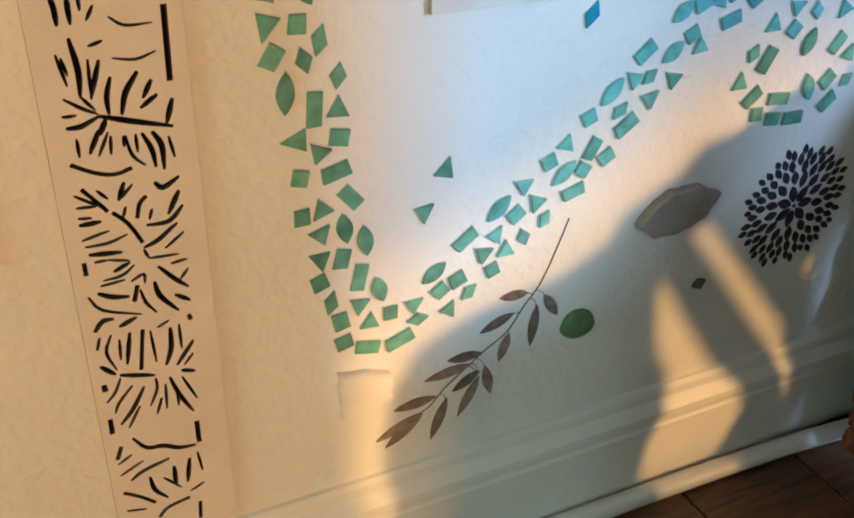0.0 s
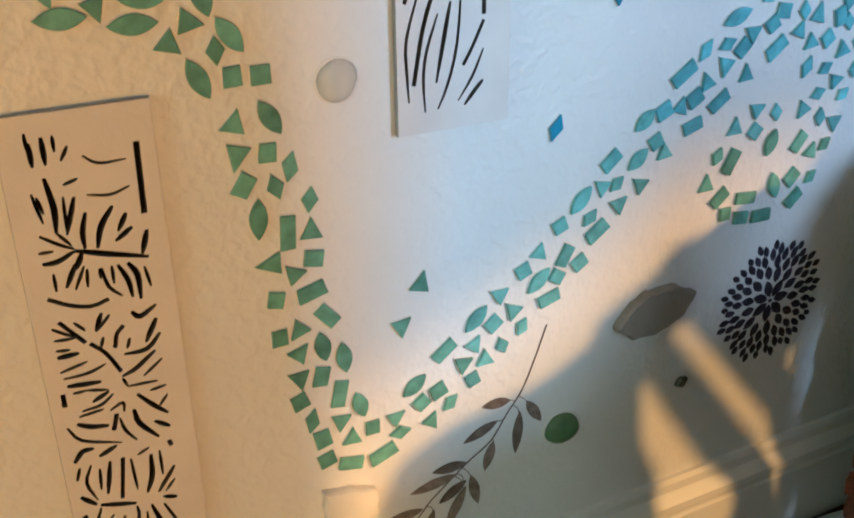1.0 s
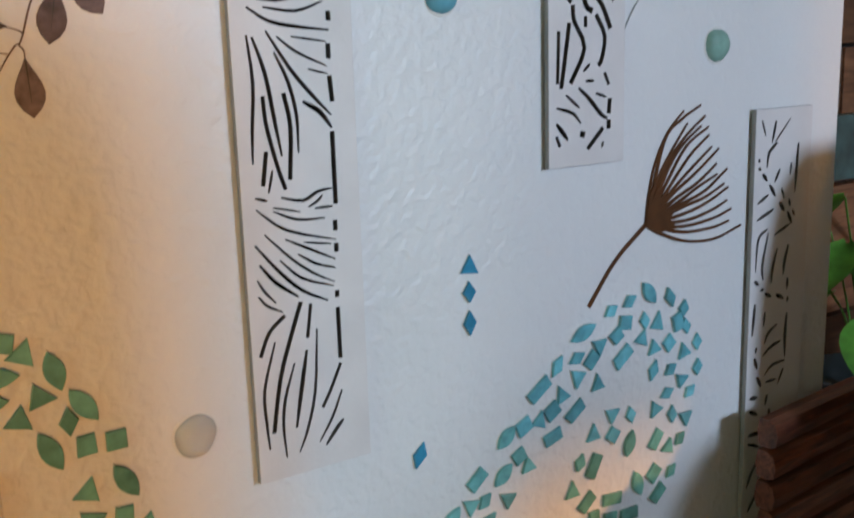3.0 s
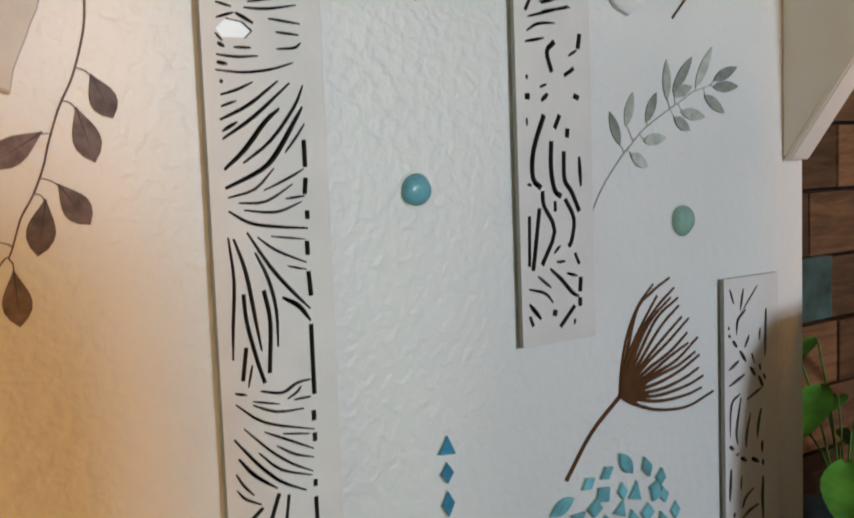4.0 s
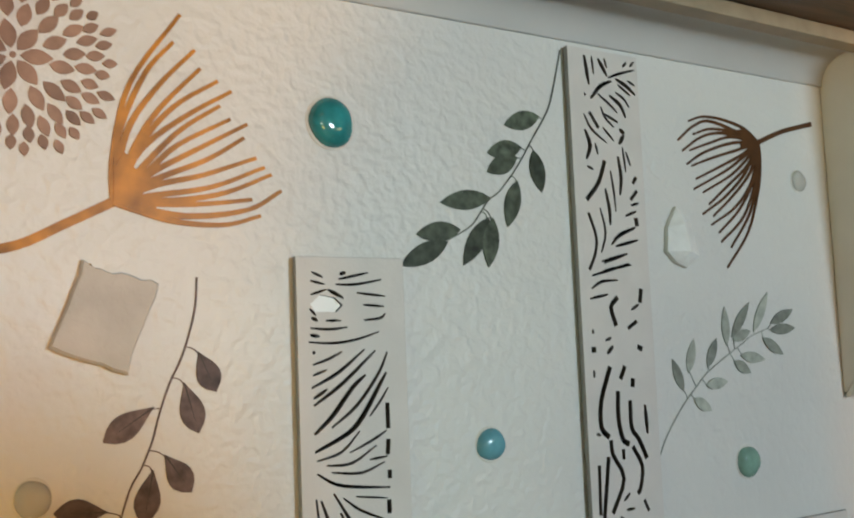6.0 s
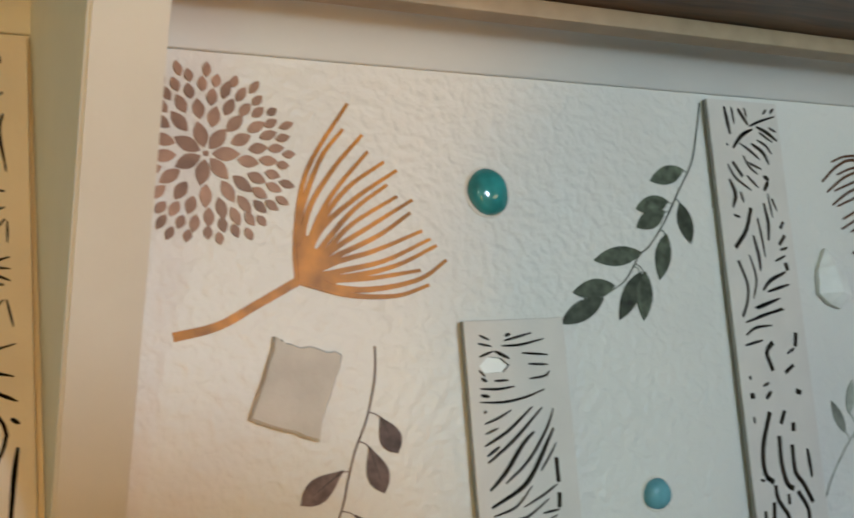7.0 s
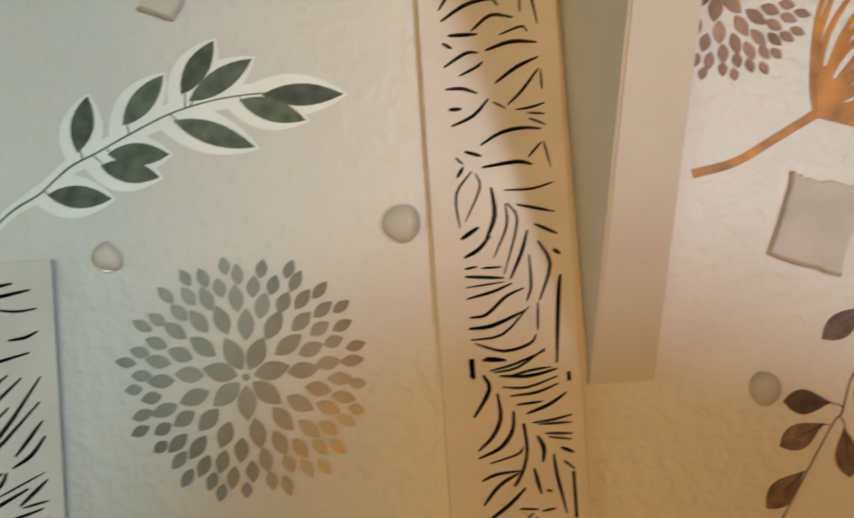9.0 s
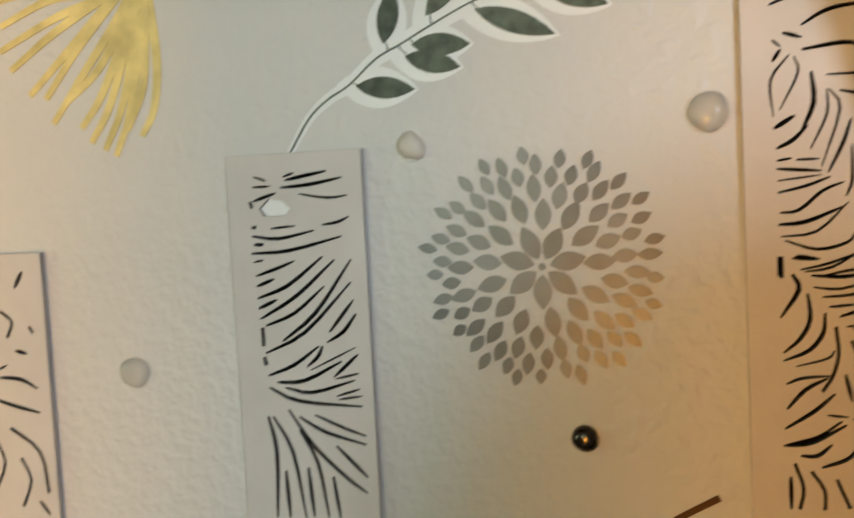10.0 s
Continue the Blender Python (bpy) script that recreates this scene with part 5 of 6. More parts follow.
spray(
    [(0.281, 0.67), (0.292, 0.688), (0.31, 0.708), (0.324, 0.72), (0.338, 0.731), (0.359, 0.742), (0.382, 0.753), (0.392, 0.758), (0.411, 0.763)],
    [(0.312, 0.719, 0.302, 0.743), (0.318, 0.732, 0.326, 0.757), (0.339, 0.735, 0.351, 0.757), (0.362, 0.751, 0.362, 0.781),
     (0.368, 0.757, 0.391, 0.784), (0.369, 0.755, 0.39, 0.762), (0.394, 0.761, 0.414, 0.792), (0.415, 0.767, 0.444, 0.778),
     (0.414, 0.762, 0.445, 0.763), (0.404, 0.756, 0.428, 0.742), (0.377, 0.743, 0.405, 0.739), (0.369, 0.739, 0.387, 0.729),
     (0.336, 0.722, 0.36, 0.724), (0.322, 0.713, 0.34, 0.703)],
    LEAF_PALE, 0.0088, 0.92, "pale grey green leaf spray decal beside the narrow panel",
)
spray(
    [(-0.057, 0.8), (-0.058, 0.785), (-0.061, 0.772), (-0.066, 0.757), (-0.073, 0.743), (-0.079, 0.726), (-0.082, 0.715), (-0.088, 0.701), (-0.094, 0.691), (-0.1, 0.674), (-0.106, 0.668), (-0.138, 0.618)],
    [(-0.057, 0.76, -0.048, 0.74), (-0.065, 0.744, -0.058, 0.719), (-0.081, 0.732, -0.105, 0.717), (-0.076, 0.707, -0.063, 0.688),
     (-0.082, 0.7, -0.087, 0.675), (-0.099, 0.667, -0.098, 0.642),
     (-0.105, 0.681, -0.129, 0.683), (-0.11, 0.67, -0.133, 0.66), (-0.123, 0.645, -0.143, 0.628)],
    LEAF_PLUM, 0.0138, 1.35, "plum brown round-leaved spray decal",
)
spray(
    [(0.109, 0.279), (0.101, 0.256), (0.091, 0.232), (0.079, 0.216), (0.067, 0.198), (0.05, 0.187), (0.034, 0.175), (0.019, 0.163), (0.009, 0.152), (0.001, 0.148)],
    [(0.082, 0.227, 0.059, 0.228), (0.072, 0.213, 0.045, 0.203), (0.095, 0.222, 0.108, 0.201), (0.09, 0.215, 0.087, 0.18),
     (0.069, 0.197, 0.062, 0.174), (0.048, 0.186, 0.021, 0.187), (0.04, 0.179, 0.004, 0.175), (0.051, 0.174, 0.057, 0.147),
     (0.047, 0.171, 0.026, 0.159), (0.047, 0.166, 0.031, 0.135), (0.013, 0.159, -0.019, 0.157), (0.022, 0.155, 0.01, 0.121),
     (0.003, 0.148, -0.032, 0.134), (0.003, 0.147, -0.025, 0.126)],
    LEAF_BROWN, 0.0082, 0.95, "brown grey leaf spray decal near the baseboard", 0.0010,
)
spray(
    [(-0.562, 0.785), (-0.549, 0.804), (-0.537, 0.814), (-0.524, 0.821), (-0.508, 0.834), (-0.493, 0.841), (-0.479, 0.848), (-0.462, 0.856), (-0.449, 0.861), (-0.428, 0.866), (-0.404, 0.868), (-0.386, 0.867)],
    [(-0.503, 0.842, -0.496, 0.872), (-0.478, 0.855, -0.455, 0.881), (-0.446, 0.87, -0.427, 0.898), (-0.442, 0.866, -0.407, 0.887),
     (-0.403, 0.867, -0.359, 0.865), (-0.415, 0.865, -0.38, 0.852), (-0.451, 0.856, -0.408, 0.839), (-0.487, 0.84, -0.454, 0.838),
     (-0.491, 0.834, -0.46, 0.826), (-0.52, 0.82, -0.486, 0.816)],
    LEAF_GREEN, 0.0122, 0.95, "eucalyptus green leaf spray on white cut paper", paper=True,
)


# ---- dandelion and round flower decals ----


def dandelion(stem, rays, mat, label, thin=0.0026, stem_w=0.0048):
    """A half-open seed head: rays that bend out of one hub, thick and merged at the foot, each with a blunt thin end."""
    hub = stem[-1]
    root = holder("dandelion_decal", label, "wall decal", (hub[0], 0, hub[1]), "dandelion decals")
    part("stem", plate(bmesh.new(), ribbon_outline(stem, (stem_w, stem_w * 0.85, stem_w)), -0.0002, -0.0007), mat, root)
    cup = []
    for i, ray in enumerate(rays):
        part("ray", plate(bmesh.new(), ribbon_outline([hub] + list(ray), (thin * 1.5, thin * 1.1, thin * 0.75), 5), -0.0002 - 0.00001 * i, -0.0008 - 0.00002 * i), mat, root)
        k = (0.82, 0.58, 0.70)[i % 3]
        if i in (0, len(rays) - 1):
            k = 1.0
        cup.append((hub[0] + (ray[0][0] - hub[0]) * k, hub[1] + (ray[0][1] - hub[1]) * k))
    if cup:
        part("cup", plate(bmesh.new(), [hub] + cup, -0.0002, -0.0013), mat, root)
    return root


def petal_sizes(r):
    t = np.clip((r - 0.42) / 0.50, 0, 1)
    return 0.29 - 0.125 * t, 0.138 - 0.052 * t


def packed_petals(count=92):
    """Angle, radius, length and width of the outer petals of a round flower, pushed apart until none overlap."""
    k = np.arange(count)
    r = np.sqrt(0.42**2 + (0.91**2 - 0.42**2) * (k + 0.5) / count)
    a = k * 2.39996 + 0.4
    inner = np.arange(7) * math.tau / 7
    for step in range(160):
        ra, aa = np.append(r, np.full(7, 0.21)), np.append(a, inner)
        long, wide = petal_sizes(ra)
        long[count:], wide[count:] = 0.30, 0.150
        turn = (a[:, None] - aa[None, :] + math.pi) % math.tau - math.pi
        dr = r[:, None] - ra[None, :]
        dt = turn * (r[:, None] + ra[None, :]) / 2
        reach = 0.80 * (long[:count, None] + long[None, :]) / 2
        girth = 0.64 * (wide[:count, None] + wide[None, :])
        gap = np.sqrt((dr / reach) ** 2 + (dt / girth) ** 2) + 1e-9
        push = np.clip(1 - gap, 0, 1) * (gap > 1e-6) * 0.18 / gap
        r = r + (push * dr).sum(1)
        a = a + (push * dt).sum(1) / r
        r = np.clip(r, 0.40, 0.995 - petal_sizes(r)[0] / 2)
    return [(float(p), float(q), float(petal_sizes(q)[0]), float(petal_sizes(q)[1])) for p, q in zip(a, r)]


PETALS = packed_petals()


def round_flower(cx, cz, radius, mat, label, phase=0.0):
    """Rings of pointed petals round a small eye, each ring set between the petals of the last."""
    root = holder("round_flower_decal", label, "wall decal", (cx, 0, cz), "round flower decals")
    eye = [(cx + radius * 0.03 * math.cos(k * math.tau / 12), cz + radius * 0.03 * math.sin(k * math.tau / 12)) for k in range(12)]
    part("eye", plate(bmesh.new(), eye, -0.0002, -0.0007), mat, root)
    petal_rng = random.Random(int(abs(cx) * 1000))
    petals = [(phase + i * math.tau / 7, 0.06, 0.345, 0.150) for i in range(7)]
    petals += [(phase + a, r - 0.42 * long, min(1.0, r + 0.44 * long), 0.96 * wide) for a, r, long, wide in PETALS]
    for i, (a, r0, r1, wide) in enumerate(petals):
        a += petal_rng.uniform(-0.015, 0.015)
        s = petal_rng.uniform(0.97, 1.03)
        c, d = math.cos(a), math.sin(a)
        pts = leaf_outline(cx + radius * r0 * c, cz + radius * r0 * d, cx + radius * r1 * s * c, cz + radius * r1 * s * d, radius * wide, 0.95, 6)
        part("petal", plate(bmesh.new(), pts, -0.0002, -0.0006 - 0.000006 * i), mat, root)
    return root


dandelion([(-0.172, 0.81), (-0.148, 0.815), (-0.126, 0.826), (-0.101, 0.839)], [
    [(-0.101, 0.863), (-0.092, 0.903), (-0.064, 0.945)], [(-0.099, 0.872), (-0.084, 0.909), (-0.068, 0.929)], [(-0.094, 0.876), (-0.077, 0.903), (-0.056, 0.926)],
    [(-0.089, 0.87), (-0.076, 0.891), (-0.053, 0.916)], [(-0.086, 0.871), (-0.068, 0.893), (-0.043, 0.91)], [(-0.087, 0.867), (-0.062, 0.888), (-0.035, 0.905)],
    [(-0.085, 0.859), (-0.065, 0.88), (-0.042, 0.896)], [(-0.083, 0.856), (-0.066, 0.872), (-0.036, 0.889)], [(-0.08, 0.856), (-0.056, 0.87), (-0.026, 0.887)],
    [(-0.079, 0.852), (-0.05, 0.865), (-0.028, 0.879)], [(-0.079, 0.849), (-0.053, 0.856), (-0.021, 0.868)], [(-0.076, 0.844), (-0.047, 0.85), (-0.016, 0.863)],
    [(-0.07, 0.841), (-0.04, 0.847), (-0.012, 0.859)], [(-0.064, 0.833), (-0.027, 0.838), (-0.006, 0.85)], [(-0.079, 0.839), (-0.054, 0.84), (-0.024, 0.844)],
    [(-0.092, 0.836), (-0.07, 0.83), (-0.041, 0.829), (-0.019, 0.835)],
], ORANGE, "amber gold dandelion head decal on the white wall", 0.0028, 0.0052)
dandelion([(0.252, 0.488), (0.277, 0.517), (0.307, 0.539)], [
    [(0.309, 0.558), (0.315, 0.581), (0.327, 0.602), (0.344, 0.617)], [(0.324, 0.596), (0.342, 0.611), (0.362, 0.62)], [(0.314, 0.562), (0.326, 0.582), (0.348, 0.608)],
    [(0.326, 0.578), (0.347, 0.599), (0.367, 0.612)], [(0.329, 0.577), (0.344, 0.593), (0.363, 0.605)], [(0.326, 0.565), (0.347, 0.591), (0.371, 0.604)],
    [(0.328, 0.561), (0.351, 0.584), (0.372, 0.598)], [(0.331, 0.559), (0.352, 0.574), (0.375, 0.589)], [(0.334, 0.558), (0.358, 0.571), (0.383, 0.587)],
    [(0.336, 0.554), (0.361, 0.564), (0.381, 0.576)], [(0.339, 0.551), (0.36, 0.56), (0.382, 0.568)], [(0.345, 0.55), (0.369, 0.557), (0.393, 0.571)],
    [(0.348, 0.548), (0.369, 0.552), (0.39, 0.56)], [(0.345, 0.542), (0.372, 0.548), (0.395, 0.557)], [(0.347, 0.537), (0.375, 0.541), (0.394, 0.547)],
    [(0.344, 0.533), (0.378, 0.535), (0.399, 0.54)], [(0.344, 0.529), (0.377, 0.528), (0.397, 0.531)], [(0.321, 0.531), (0.347, 0.522), (0.38, 0.519), (0.411, 0.526)],
], BROWN, "dark brown dandelion head decal above the mosaic curl", 0.0021, 0.0036)
dandelion([(0.488, 0.936), (0.448, 0.926), (0.416, 0.914)], [
    [(0.4, 0.924), (0.374, 0.929), (0.352, 0.929), (0.336, 0.924)], [(0.364, 0.926), (0.342, 0.921), (0.323, 0.908)], [(0.386, 0.92), (0.36, 0.92), (0.34, 0.914)],
    [(0.376, 0.918), (0.35, 0.913), (0.327, 0.9)], [(0.385, 0.916), (0.359, 0.909), (0.335, 0.901)], [(0.385, 0.911), (0.352, 0.901), (0.331, 0.89)],
    [(0.391, 0.906), (0.36, 0.897), (0.336, 0.889)], [(0.397, 0.903), (0.369, 0.891), (0.34, 0.879)], [(0.396, 0.9), (0.375, 0.888), (0.337, 0.871)],
    [(0.403, 0.901), (0.381, 0.885), (0.347, 0.869)], [(0.401, 0.894), (0.376, 0.876), (0.353, 0.86)], [(0.398, 0.888), (0.372, 0.867), (0.345, 0.852)],
    [(0.405, 0.89), (0.382, 0.869), (0.357, 0.851)], [(0.406, 0.883), (0.384, 0.86), (0.354, 0.844)], [(0.407, 0.883), (0.388, 0.858), (0.362, 0.838)],
    [(0.409, 0.881), (0.392, 0.852), (0.364, 0.831)], [(0.411, 0.881), (0.399, 0.854), (0.375, 0.827)], [(0.417, 0.9), (0.413, 0.877), (0.397, 0.841), (0.369, 0.811)],
], BROWN, "dark brown dandelion head decal lying on its side", 0.0021, 0.0042)
dandelion([(-0.617, 0.96), (-0.634, 0.933), (-0.648, 0.899)], [
    [(-0.644, 0.87), (-0.642, 0.842), (-0.646, 0.816), (-0.655, 0.801)], [(-0.649, 0.861), (-0.652, 0.83), (-0.664, 0.805)], [(-0.652, 0.861), (-0.661, 0.818), (-0.673, 0.79)],
    [(-0.654, 0.865), (-0.666, 0.821), (-0.68, 0.794)], [(-0.657, 0.868), (-0.674, 0.822), (-0.689, 0.799)], [(-0.659, 0.868), (-0.679, 0.828), (-0.695, 0.808)],
    [(-0.66, 0.872), (-0.681, 0.842), (-0.704, 0.824)], [(-0.662, 0.875), (-0.692, 0.839), (-0.714, 0.812)], [(-0.667, 0.882), (-0.695, 0.854), (-0.718, 0.827)],
    [(-0.665, 0.885), (-0.702, 0.853), (-0.729, 0.83)], [(-0.668, 0.887), (-0.709, 0.866), (-0.741, 0.846)], [(-0.668, 0.885), (-0.704, 0.876), (-0.748, 0.858)],
    [(-0.67, 0.888), (-0.709, 0.886), (-0.746, 0.873)], [(-0.67, 0.892), (-0.714, 0.893), (-0.761, 0.886)],
], YELLOW, "bright yellow dandelion head decal hanging downwards", 0.0050, 0.007)
dandelion([(-0.381, 0.560), (-0.357, 0.577), (-0.332, 0.591)], [], BROWN, "short dark brown stem decal", 0.002, 0.0038)
round_flower(-0.150, 0.911, 0.0552, ROSE, "rose brown round flower decal cut off at the bracket")
round_flower(-0.4205, 0.716, 0.0697, SILVER, "silver foil round flower decal", 0.2)
round_flower(0.318, 0.244, 0.0552, INK, "blue-black round flower decal above the baseboard", 0.1)

# ---- glass gems, stones and shells ----


def gem(x, z, rx, rz, high, mat, label, name="glass_gem", rag=0.04, seed=1, group="glass gems on the wall"):
    """A flat-backed pebble of glass: a dome with a slightly uneven outline on a thin bed of glue."""
    r = random.Random(seed)
    ph = [r.uniform(0, math.tau) for _ in range(3)]
    bm = bmesh.new()
    n, rings = 32, 8
    rows = []
    for k in range(rings):
        t = k / rings
        rr, hh = math.cos(t * math.pi / 2) ** 0.75, math.sin(t * math.pi / 2)
        rr = 1.0 if k == 0 else rr
        ring = []
        for i in range(n):
            a = i * math.tau / n
            u = 1 + rag * (math.sin(2 * a + ph[0]) + 0.6 * math.sin(3 * a + ph[1]) + 0.3 * math.sin(5 * a + ph[2]))
            ring.append(bm.verts.new((rx * u * rr * math.cos(a), -0.0006 - high * hh, rz * u * rr * math.sin(a))))
        rows.append(ring)
    for a, b in zip(rows, rows[1:]):
        for i in range(n):
            bm.faces.new((a[i], a[(i + 1) % n], b[(i + 1) % n], b[i]))
    bm.faces.new(rows[-1])
    bm.faces.new(rows[0][::-1])
    ob = thing(name, bm, mat, label, "gem", group, smooth=True)
    ob.location = (x, 0, z)
    bed = bmesh.new()
    plate(bed, [(rx * 1.10 * math.cos(k * math.tau / 24), rz * 1.10 * math.sin(k * math.tau / 24)) for k in range(24)], -0.0001, -0.0008, 0.0005)
    part("glue_bed", bed, GLUE, ob, "thin rim of dried clear glue")
    return ob


gem(-0.034, 0.467, 0.0118, 0.0118, 0.006, CLEAR, "clear round glass gem beside the mosaic crest", seed=2)
gem(0.134, 0.695, 0.0105, 0.0105, 0.006, GEM_BLUE, "sky blue glass gem on the white wall", seed=3)
gem(0.377, 0.662, 0.0118, 0.0122, 0.006, GEM_TEAL, "sea green glass gem near the bar's end", seed=4)
gem(0.027, 0.893, 0.0148, 0.0150, 0.008, GEM_DEEP, "large deep teal glass gem", rag=0.035, seed=5)
gem(-0.332, 0.793, 0.0108, 0.0102, 0.006, CLEAR, "clear glass gem beside the tall panel", seed=6)
gem(-0.141, 0.691, 0.0085, 0.0098, 0.005, CLEAR, "small clear glass gem by the plum spray", seed=7)
gem(-0.671, 0.659, 0.0100, 0.0098, 0.005, CLEAR, "clear glass gem between two carved panels", seed=8)
gem(0.464, 0.885, 0.0085, 0.0090, 0.004, CLEAR, "small clear glass gem under the dark dandelion", seed=9)
gem(0.126, 0.189, 0.0150, 0.0125, 0.007, GEM_GREEN, "bottle green glass gem above the baseboard", seed=10)
gem(-0.490, 0.785, 0.0078, 0.0080, 0.006, SHELL, "small cream shell beside the carved panel", "shell", 0.09, 11, "shells and stones on the wall")
gem(-0.401, 0.622, 0.0075, 0.0075, 0.006, CHROME, "dark faceted metal stud below the silver flower", "metal_stud", 0.02, 12, "shells and stones on the wall")


def slab_stone(name, corners, thick, mat, label, seed, rough=0.0012):
    """A flat stone with a broken, uneven edge."""
    r = random.Random(seed)
    pts = []
    for i, (x, z) in enumerate(corners):
        nx, nz = corners[(i + 1) % len(corners)]
        for k in range(6):
            t = k / 6
            pts.append((x + (nx - x) * t + r.uniform(-rough, rough), z + (nz - z) * t + r.uniform(-rough, rough)))
    return thing(name, plate(bmesh.new(), pts, -0.0004, -thick, min(0.0020, thick * 0.35)), mat, label, "stone", "shells and stones on the wall")


slab_stone("flat_stone", [(-0.117, 0.808), (-0.108, 0.803), (-0.078, 0.797), (-0.096, 0.750), (-0.134, 0.763)], 0.005, STONE, "pale grey flat square stone chip", 3)
slab_stone("flat_stone", [(-0.059, 0.204), (-0.022, 0.194), (-0.022, 0.174), (-0.058, 0.166)], 0.007, material("white_stone", (0.74, 0.70, 0.64), 0.7, vary=0.06, bump=0.4), "white broken stone chip under the mosaic", 4)
slab_stone("leaf_stone", [(0.165, 0.262), (0.172, 0.272), (0.188, 0.284), (0.215, 0.284), (0.236, 0.275), (0.222, 0.257), (0.200, 0.249), (0.180, 0.250)], 0.008, STONE_GREY, "grey brown leaf-shaped flat stone", 5, 0.0008)
slab_stone("stone_chip", [(0.2285, 0.1935), (0.2335, 0.200), (0.2405, 0.198), (0.236, 0.190)], 0.004, material("dark_green_chip", (0.06, 0.07, 0.045), 0.3, vary=0.2), "small dark green glass chip", 6, 0.0004)
slab_stone("stone_chip", [(-0.466, 0.917), (-0.457, 0.931), (-0.436, 0.928), (-0.448, 0.910)], 0.007, SHELL, "cream stone chip above the green spray", 7, 0.0006)


def crystal():
    bm = bmesh.new()
    base = [(0.313, 0.856), (0.303, 0.840), (0.301, 0.822), (0.310, 0.814), (0.321, 0.810), (0.335, 0.819), (0.327, 0.845)]
    low = [bm.verts.new((x, -0.0004, z)) for x, z in base]
    mid = [bm.verts.new((x, -0.004, z)) for x, z in base]
    ridge = [bm.verts.new(p) for p in ((0.315, -0.0095, 0.842), (0.319, -0.0105, 0.822))]
    for i in range(7):
        j = (i + 1) % 7
        bm.faces.new((low[i], low[j], mid[j], mid[i]))
    bm.faces.new(low[::-1])
    near = [ridge[0], ridge[0], ridge[1], ridge[1], ridge[1], ridge[1], ridge[0]]
    for i in range(7):
        j = (i + 1) % 7
        if near[i] is near[j]:
            bm.faces.new((mid[i], mid[j], near[i]))
        else:
            bm.faces.new((mid[i], mid[j], near[j], near[i]))
    return thing("quartz_crystal", bm, QUARTZ, "rough milky white quartz crystal point", "crystal", "shells and stones on the wall")


crystal()

# ---- slatted wooden chair, plank wall and house plant at the end of the bar ----


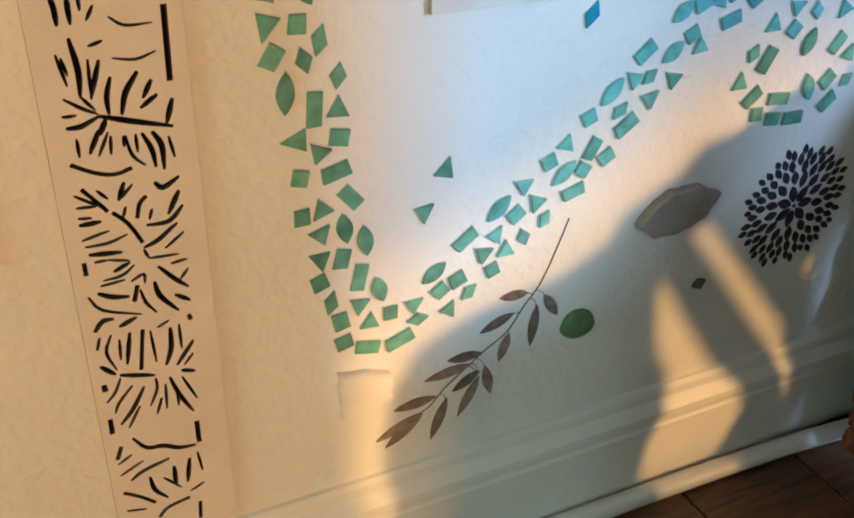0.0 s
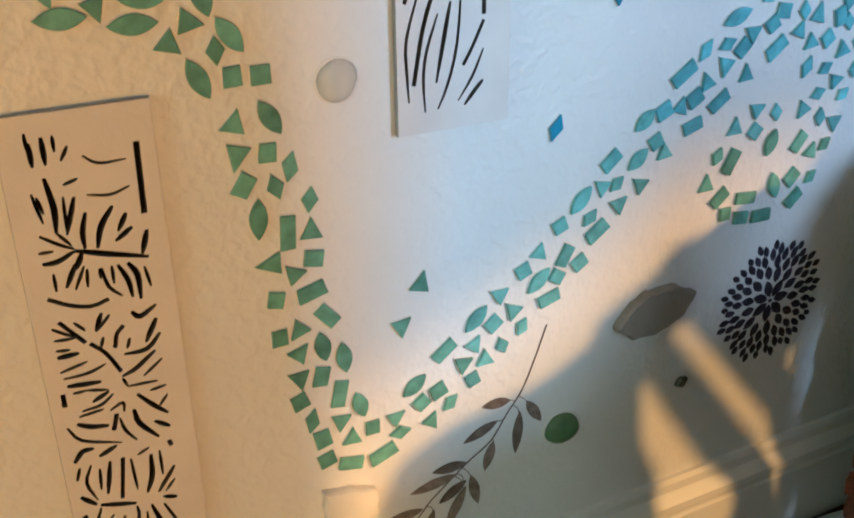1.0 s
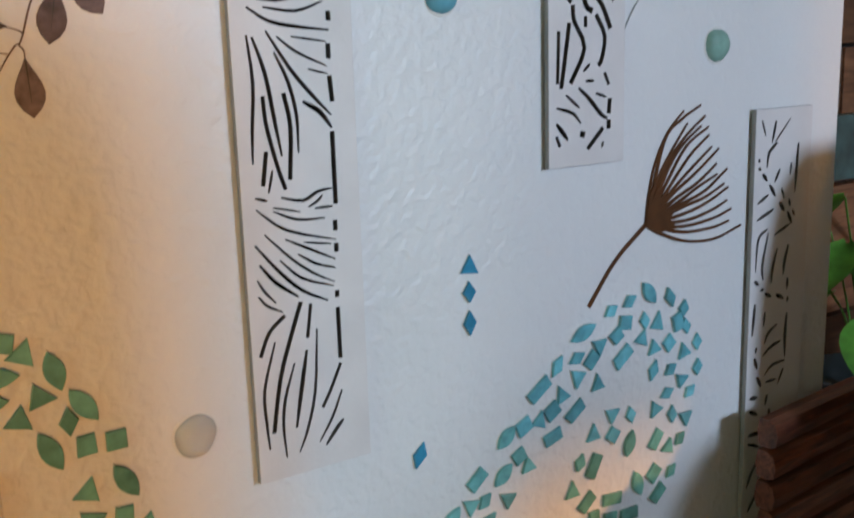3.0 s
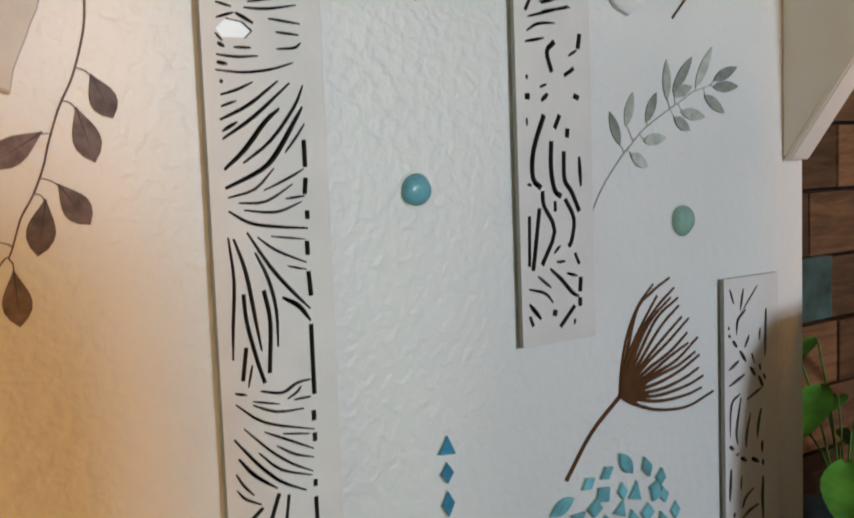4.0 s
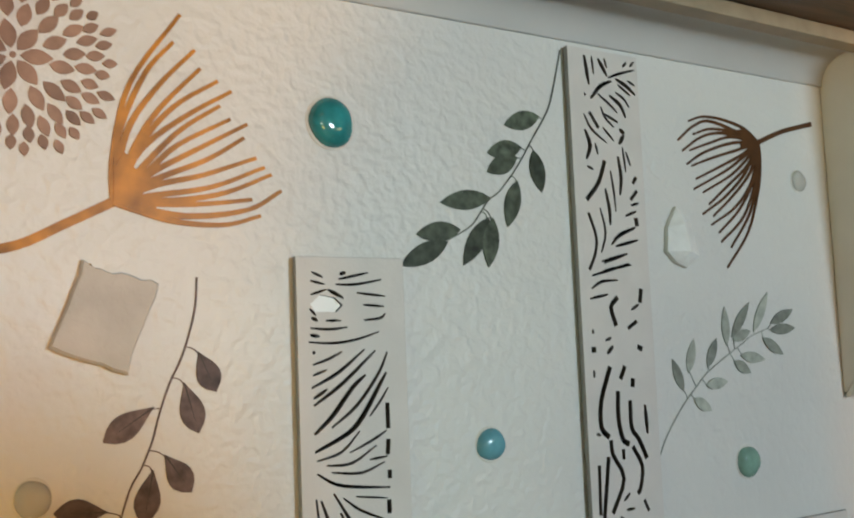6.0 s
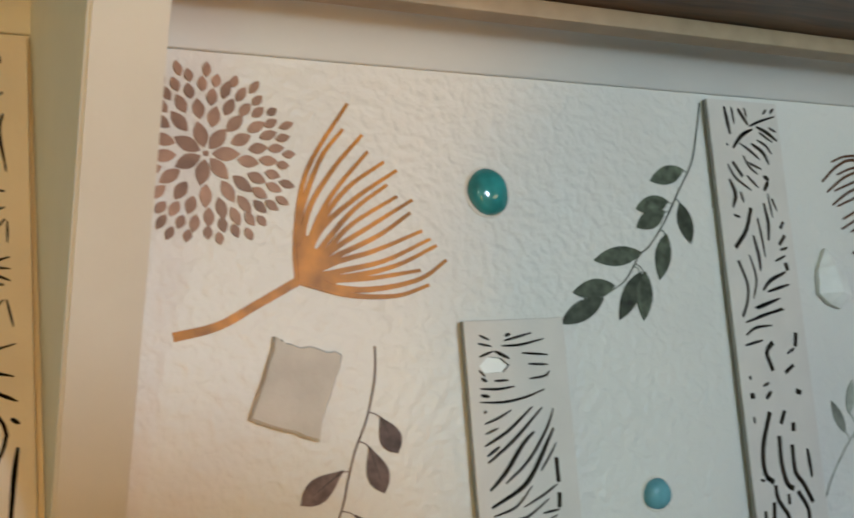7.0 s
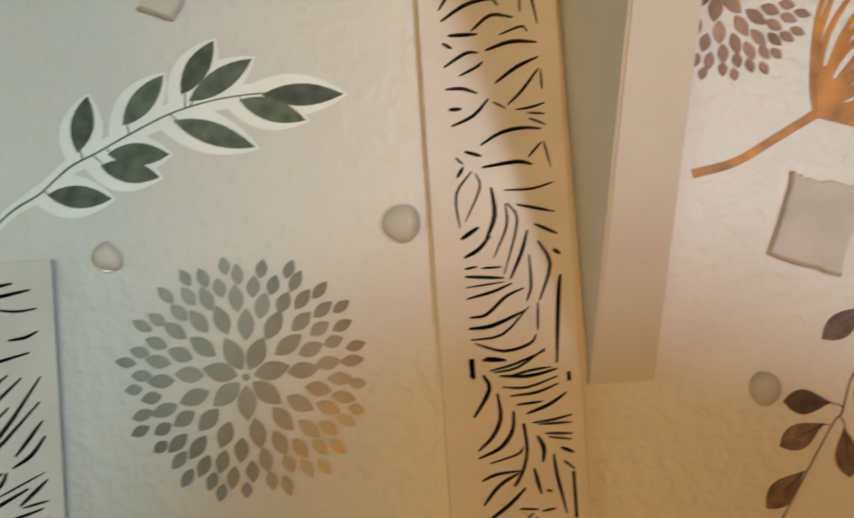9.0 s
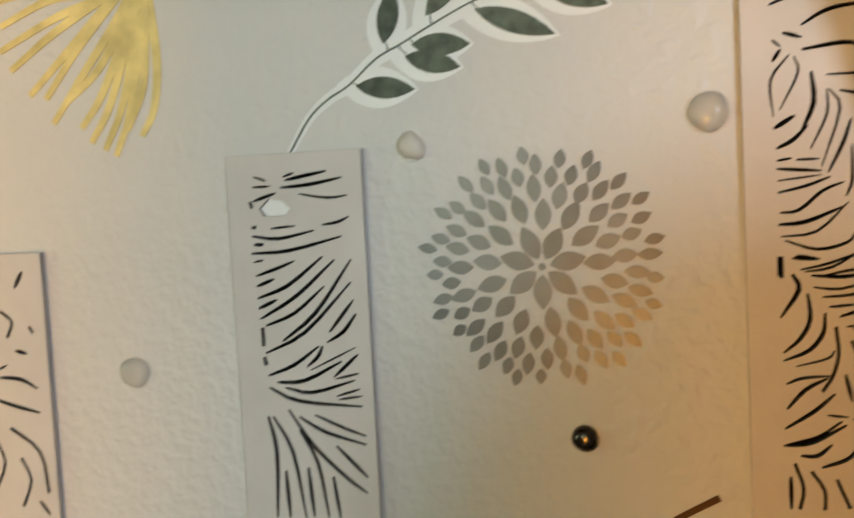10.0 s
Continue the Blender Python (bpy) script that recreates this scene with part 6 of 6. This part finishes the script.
def slatted_chair():
    root = holder("slatted_chair", "red-brown varnished wooden chair with curved back slats", "chair", (0.58, -0.2, 0.0))
    for k in range(15):
        z = 0.030 + k * 0.0243
        x = 0.384 + 0.014 * (k / 14)
        y = -0.060 + 0.022 * (k / 14)
        bm = bmesh.new()
        rows = []
        for s in range(9):
            t = s / 8
            px = x + t * 0.36 + 0.002 * math.sin(k * 2.4)
            py = y + 0.012 * math.sin(t * math.pi)
            prof = [(-0.005, -0.0112), (-0.0110, -0.009), (-0.0125, 0.000), (-0.0100, 0.0085), (-0.004, 0.0112), (0.004, 0.0112), (0.006, 0.0), (0.004, -0.0112)]
            rows.append([bm.verts.new((px, py + a, z + b)) for a, b in prof])
        for a, b in zip(rows, rows[1:]):
            for i in range(8):
                bm.faces.new((a[i], a[(i + 1) % 8], b[(i + 1) % 8], b[i]))
        bm.faces.new(rows[0])
        bm.faces.new(rows[-1])
        part("slat", bm, REDWOOD, root)
    for x in (0.46, 0.70):
        bm = boxed(x - 0.010, x + 0.010, -0.010, 0.010, 0.0, 0.36, bevel=0.003)
        for v in bm.verts:
            v.co.y += -0.030 + 0.02 * v.co.z / 0.43
        part("back_post", bm, REDWOOD, root)
    # from here on, unseen pieces added to cast the shadow on the lower wall
    seat = bmesh.new()
    outline = [(0.40, -0.20), (0.80, -0.20), (0.82, -0.40), (0.39, -0.40), (0.385, -0.30)]
    low = [seat.verts.new((x, y, 0.385)) for x, y in outline]
    high = [seat.verts.new((x, y, 0.415)) for x, y in outline]
    for i in range(5):
        seat.faces.new((low[i], low[(i + 1) % 5], high[(i + 1) % 5], high[i]))
    seat.faces.new(low[::-1])
    seat.faces.new(high)
    bmesh.ops.bevel(seat, geom=seat.edges[:], offset=0.004, segments=2, affect="EDGES")
    part("seat", seat, REDWOOD, root)
    # unseen plate, its top cut to the shadow's rising right edge
    wing = [(0.40, 0.416), (0.47, 0.425), (0.52, 0.47), (0.61, 0.57), (0.66, 0.64), (0.80, 0.64), (0.80, 0.416)]
    part("arm_wing", plate(bmesh.new(), wing, -0.31, -0.33, 0.003), REDWOOD, root)
    # unseen rail, added to join these pieces to the slatted back
    part("side_rail", boxed(0.70, 0.73, -0.21, -0.045, 0.33, 0.384, bevel=0.003), REDWOOD, root)
    # unseen plate added to shade the sprig panel from sun and daylight
    back = [(0.436, 0.30), (0.442, 0.50), (0.458, 0.575), (0.485, 0.605), (0.75, 0.62), (0.75, 0.30)]
    part("back_panel", plate(bmesh.new(), back, -0.145, -0.157, 0.002), REDWOOD, root)
    # unseen plates outlined from the shadow's edge; gaps let the sun streaks through
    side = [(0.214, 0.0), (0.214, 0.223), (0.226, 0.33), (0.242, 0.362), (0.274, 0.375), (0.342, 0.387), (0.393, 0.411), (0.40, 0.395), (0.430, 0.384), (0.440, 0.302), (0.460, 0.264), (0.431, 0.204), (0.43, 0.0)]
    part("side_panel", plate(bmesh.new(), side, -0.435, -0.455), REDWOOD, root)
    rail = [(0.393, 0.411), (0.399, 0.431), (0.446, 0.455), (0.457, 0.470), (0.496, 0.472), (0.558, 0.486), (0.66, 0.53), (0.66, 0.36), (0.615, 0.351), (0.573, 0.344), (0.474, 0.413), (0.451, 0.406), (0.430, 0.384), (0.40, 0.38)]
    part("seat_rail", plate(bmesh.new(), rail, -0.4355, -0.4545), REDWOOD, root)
    shade_legs = [
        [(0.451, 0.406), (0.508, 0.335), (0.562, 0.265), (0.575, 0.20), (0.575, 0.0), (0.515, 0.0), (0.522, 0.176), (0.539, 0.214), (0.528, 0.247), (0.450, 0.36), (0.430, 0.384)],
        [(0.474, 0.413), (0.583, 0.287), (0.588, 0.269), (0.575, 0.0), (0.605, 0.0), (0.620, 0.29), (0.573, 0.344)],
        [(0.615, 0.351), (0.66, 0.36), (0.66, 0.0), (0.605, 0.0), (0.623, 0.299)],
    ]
    for k, outline in enumerate(shade_legs):
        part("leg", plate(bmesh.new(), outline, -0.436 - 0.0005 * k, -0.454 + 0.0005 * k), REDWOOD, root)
    return root


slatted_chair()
plank_wall = thing("wall_plank", boxed(0.70, 2.5, 0.425, 0.50, 0.0, 2.4), material("wall_gap_black", (0.02, 0.012, 0.008), 0.8, vary=0.2), "wall of reclaimed brown wooden planks", "wall", kind="structure")
rng = random.Random(21)
for k in range(13):
    x = 0.70
    z0 = 0.03 + k * 0.104
    while x < 2.4:
        run = rng.choice((0.22, 0.31, 0.38, 0.45))
        deep = rng.uniform(0.0, 0.008)
        part("plank", boxed(x + 0.002, x + run - 0.002, 0.398 + deep, 0.4245, z0 + 0.002, z0 + 0.100, bevel=0.0015), PLANK, plank_wall)
        x += run

tile = part("plank", boxed(1.04, 1.18, 0.380, 0.3975, 0.455, 0.552, bevel=0.002), TILE_TEAL, plank_wall, "dark teal painted tile")


def house_plant():
    """Broad pointed leaves on arching stalks over a dark pot."""
    root = holder("house_plant", "bright green broad-leaved house plant in a dark pot", "plant", (1.04, 0.27, 0.0))
    bm = bmesh.new()
    rings = []
    for r, z in ((0.07, 0.0), (0.085, 0.10), (0.095, 0.20), (0.088, 0.20), (0.080, 0.17)):
        rings.append([bm.verts.new((1.04 + r * math.cos(a), 0.27 + r * math.sin(a), z)) for a in [k * math.tau / 24 for k in range(24)]])
    for a, b in zip(rings, rings[1:]):
        for i in range(24):
            bm.faces.new((a[i], a[(i + 1) % 24], b[(i + 1) % 24], b[i]))
    bm.faces.new(rings[0][::-1])
    bm.faces.new(rings[-1])
    part("pot", bm, POT, root, smooth=True)
    leaf_rng = random.Random(5)
    for k in range(14):
        a = k * 2.4
        reach = 0.03 + 0.055 * leaf_rng.random()
        top = 0.27 + 0.20 * leaf_rng.random()
        foot = Vector((1.04, 0.27, 0.165))
        tip = Vector((1.04 + reach * math.cos(a), 0.27 + reach * math.sin(a), top))
        stalk = bmesh.new()
        line = bezier([foot, (foot + tip) / 2 + Vector((0, 0, 0.03)), tip], 4)
        rows = [[stalk.verts.new(p + Vector((0.0018 * math.cos(q), 0.0018 * math.sin(q), 0))) for q in (0, 2.1, 4.2)] for p in line]
        for u, v in zip(rows, rows[1:]):
            for i in range(3):
                stalk.faces.new((u[i], u[(i + 1) % 3], v[(i + 1) % 3], v[i]))
        out = Vector((math.cos(a), math.sin(a), -0.35)).normalized()
        side = Vector((-math.sin(a), math.cos(a), 0))
        blade = stalk
        rows = []
        for s in range(8):
            t = s / 7
            w = 0.030 * math.sin(math.pi * min(1, t * 0.94 + 0.03)) ** 0.8
            c = tip + out * 0.095 * t + Vector((0, 0, -0.03 * t * t))
            rows.append([blade.verts.new(c + side * w * q + Vector((0, 0, 0.006 * q * q))) for q in (-1, -0.5, 0, 0.5, 1)])
        for u, v in zip(rows, rows[1:]):
            for i in range(4):
                blade.faces.new((u[i], u[i + 1], v[i + 1], v[i]))
        part("leaf", blade, GREEN_LEAF, root, smooth=True)
    return root


house_plant()
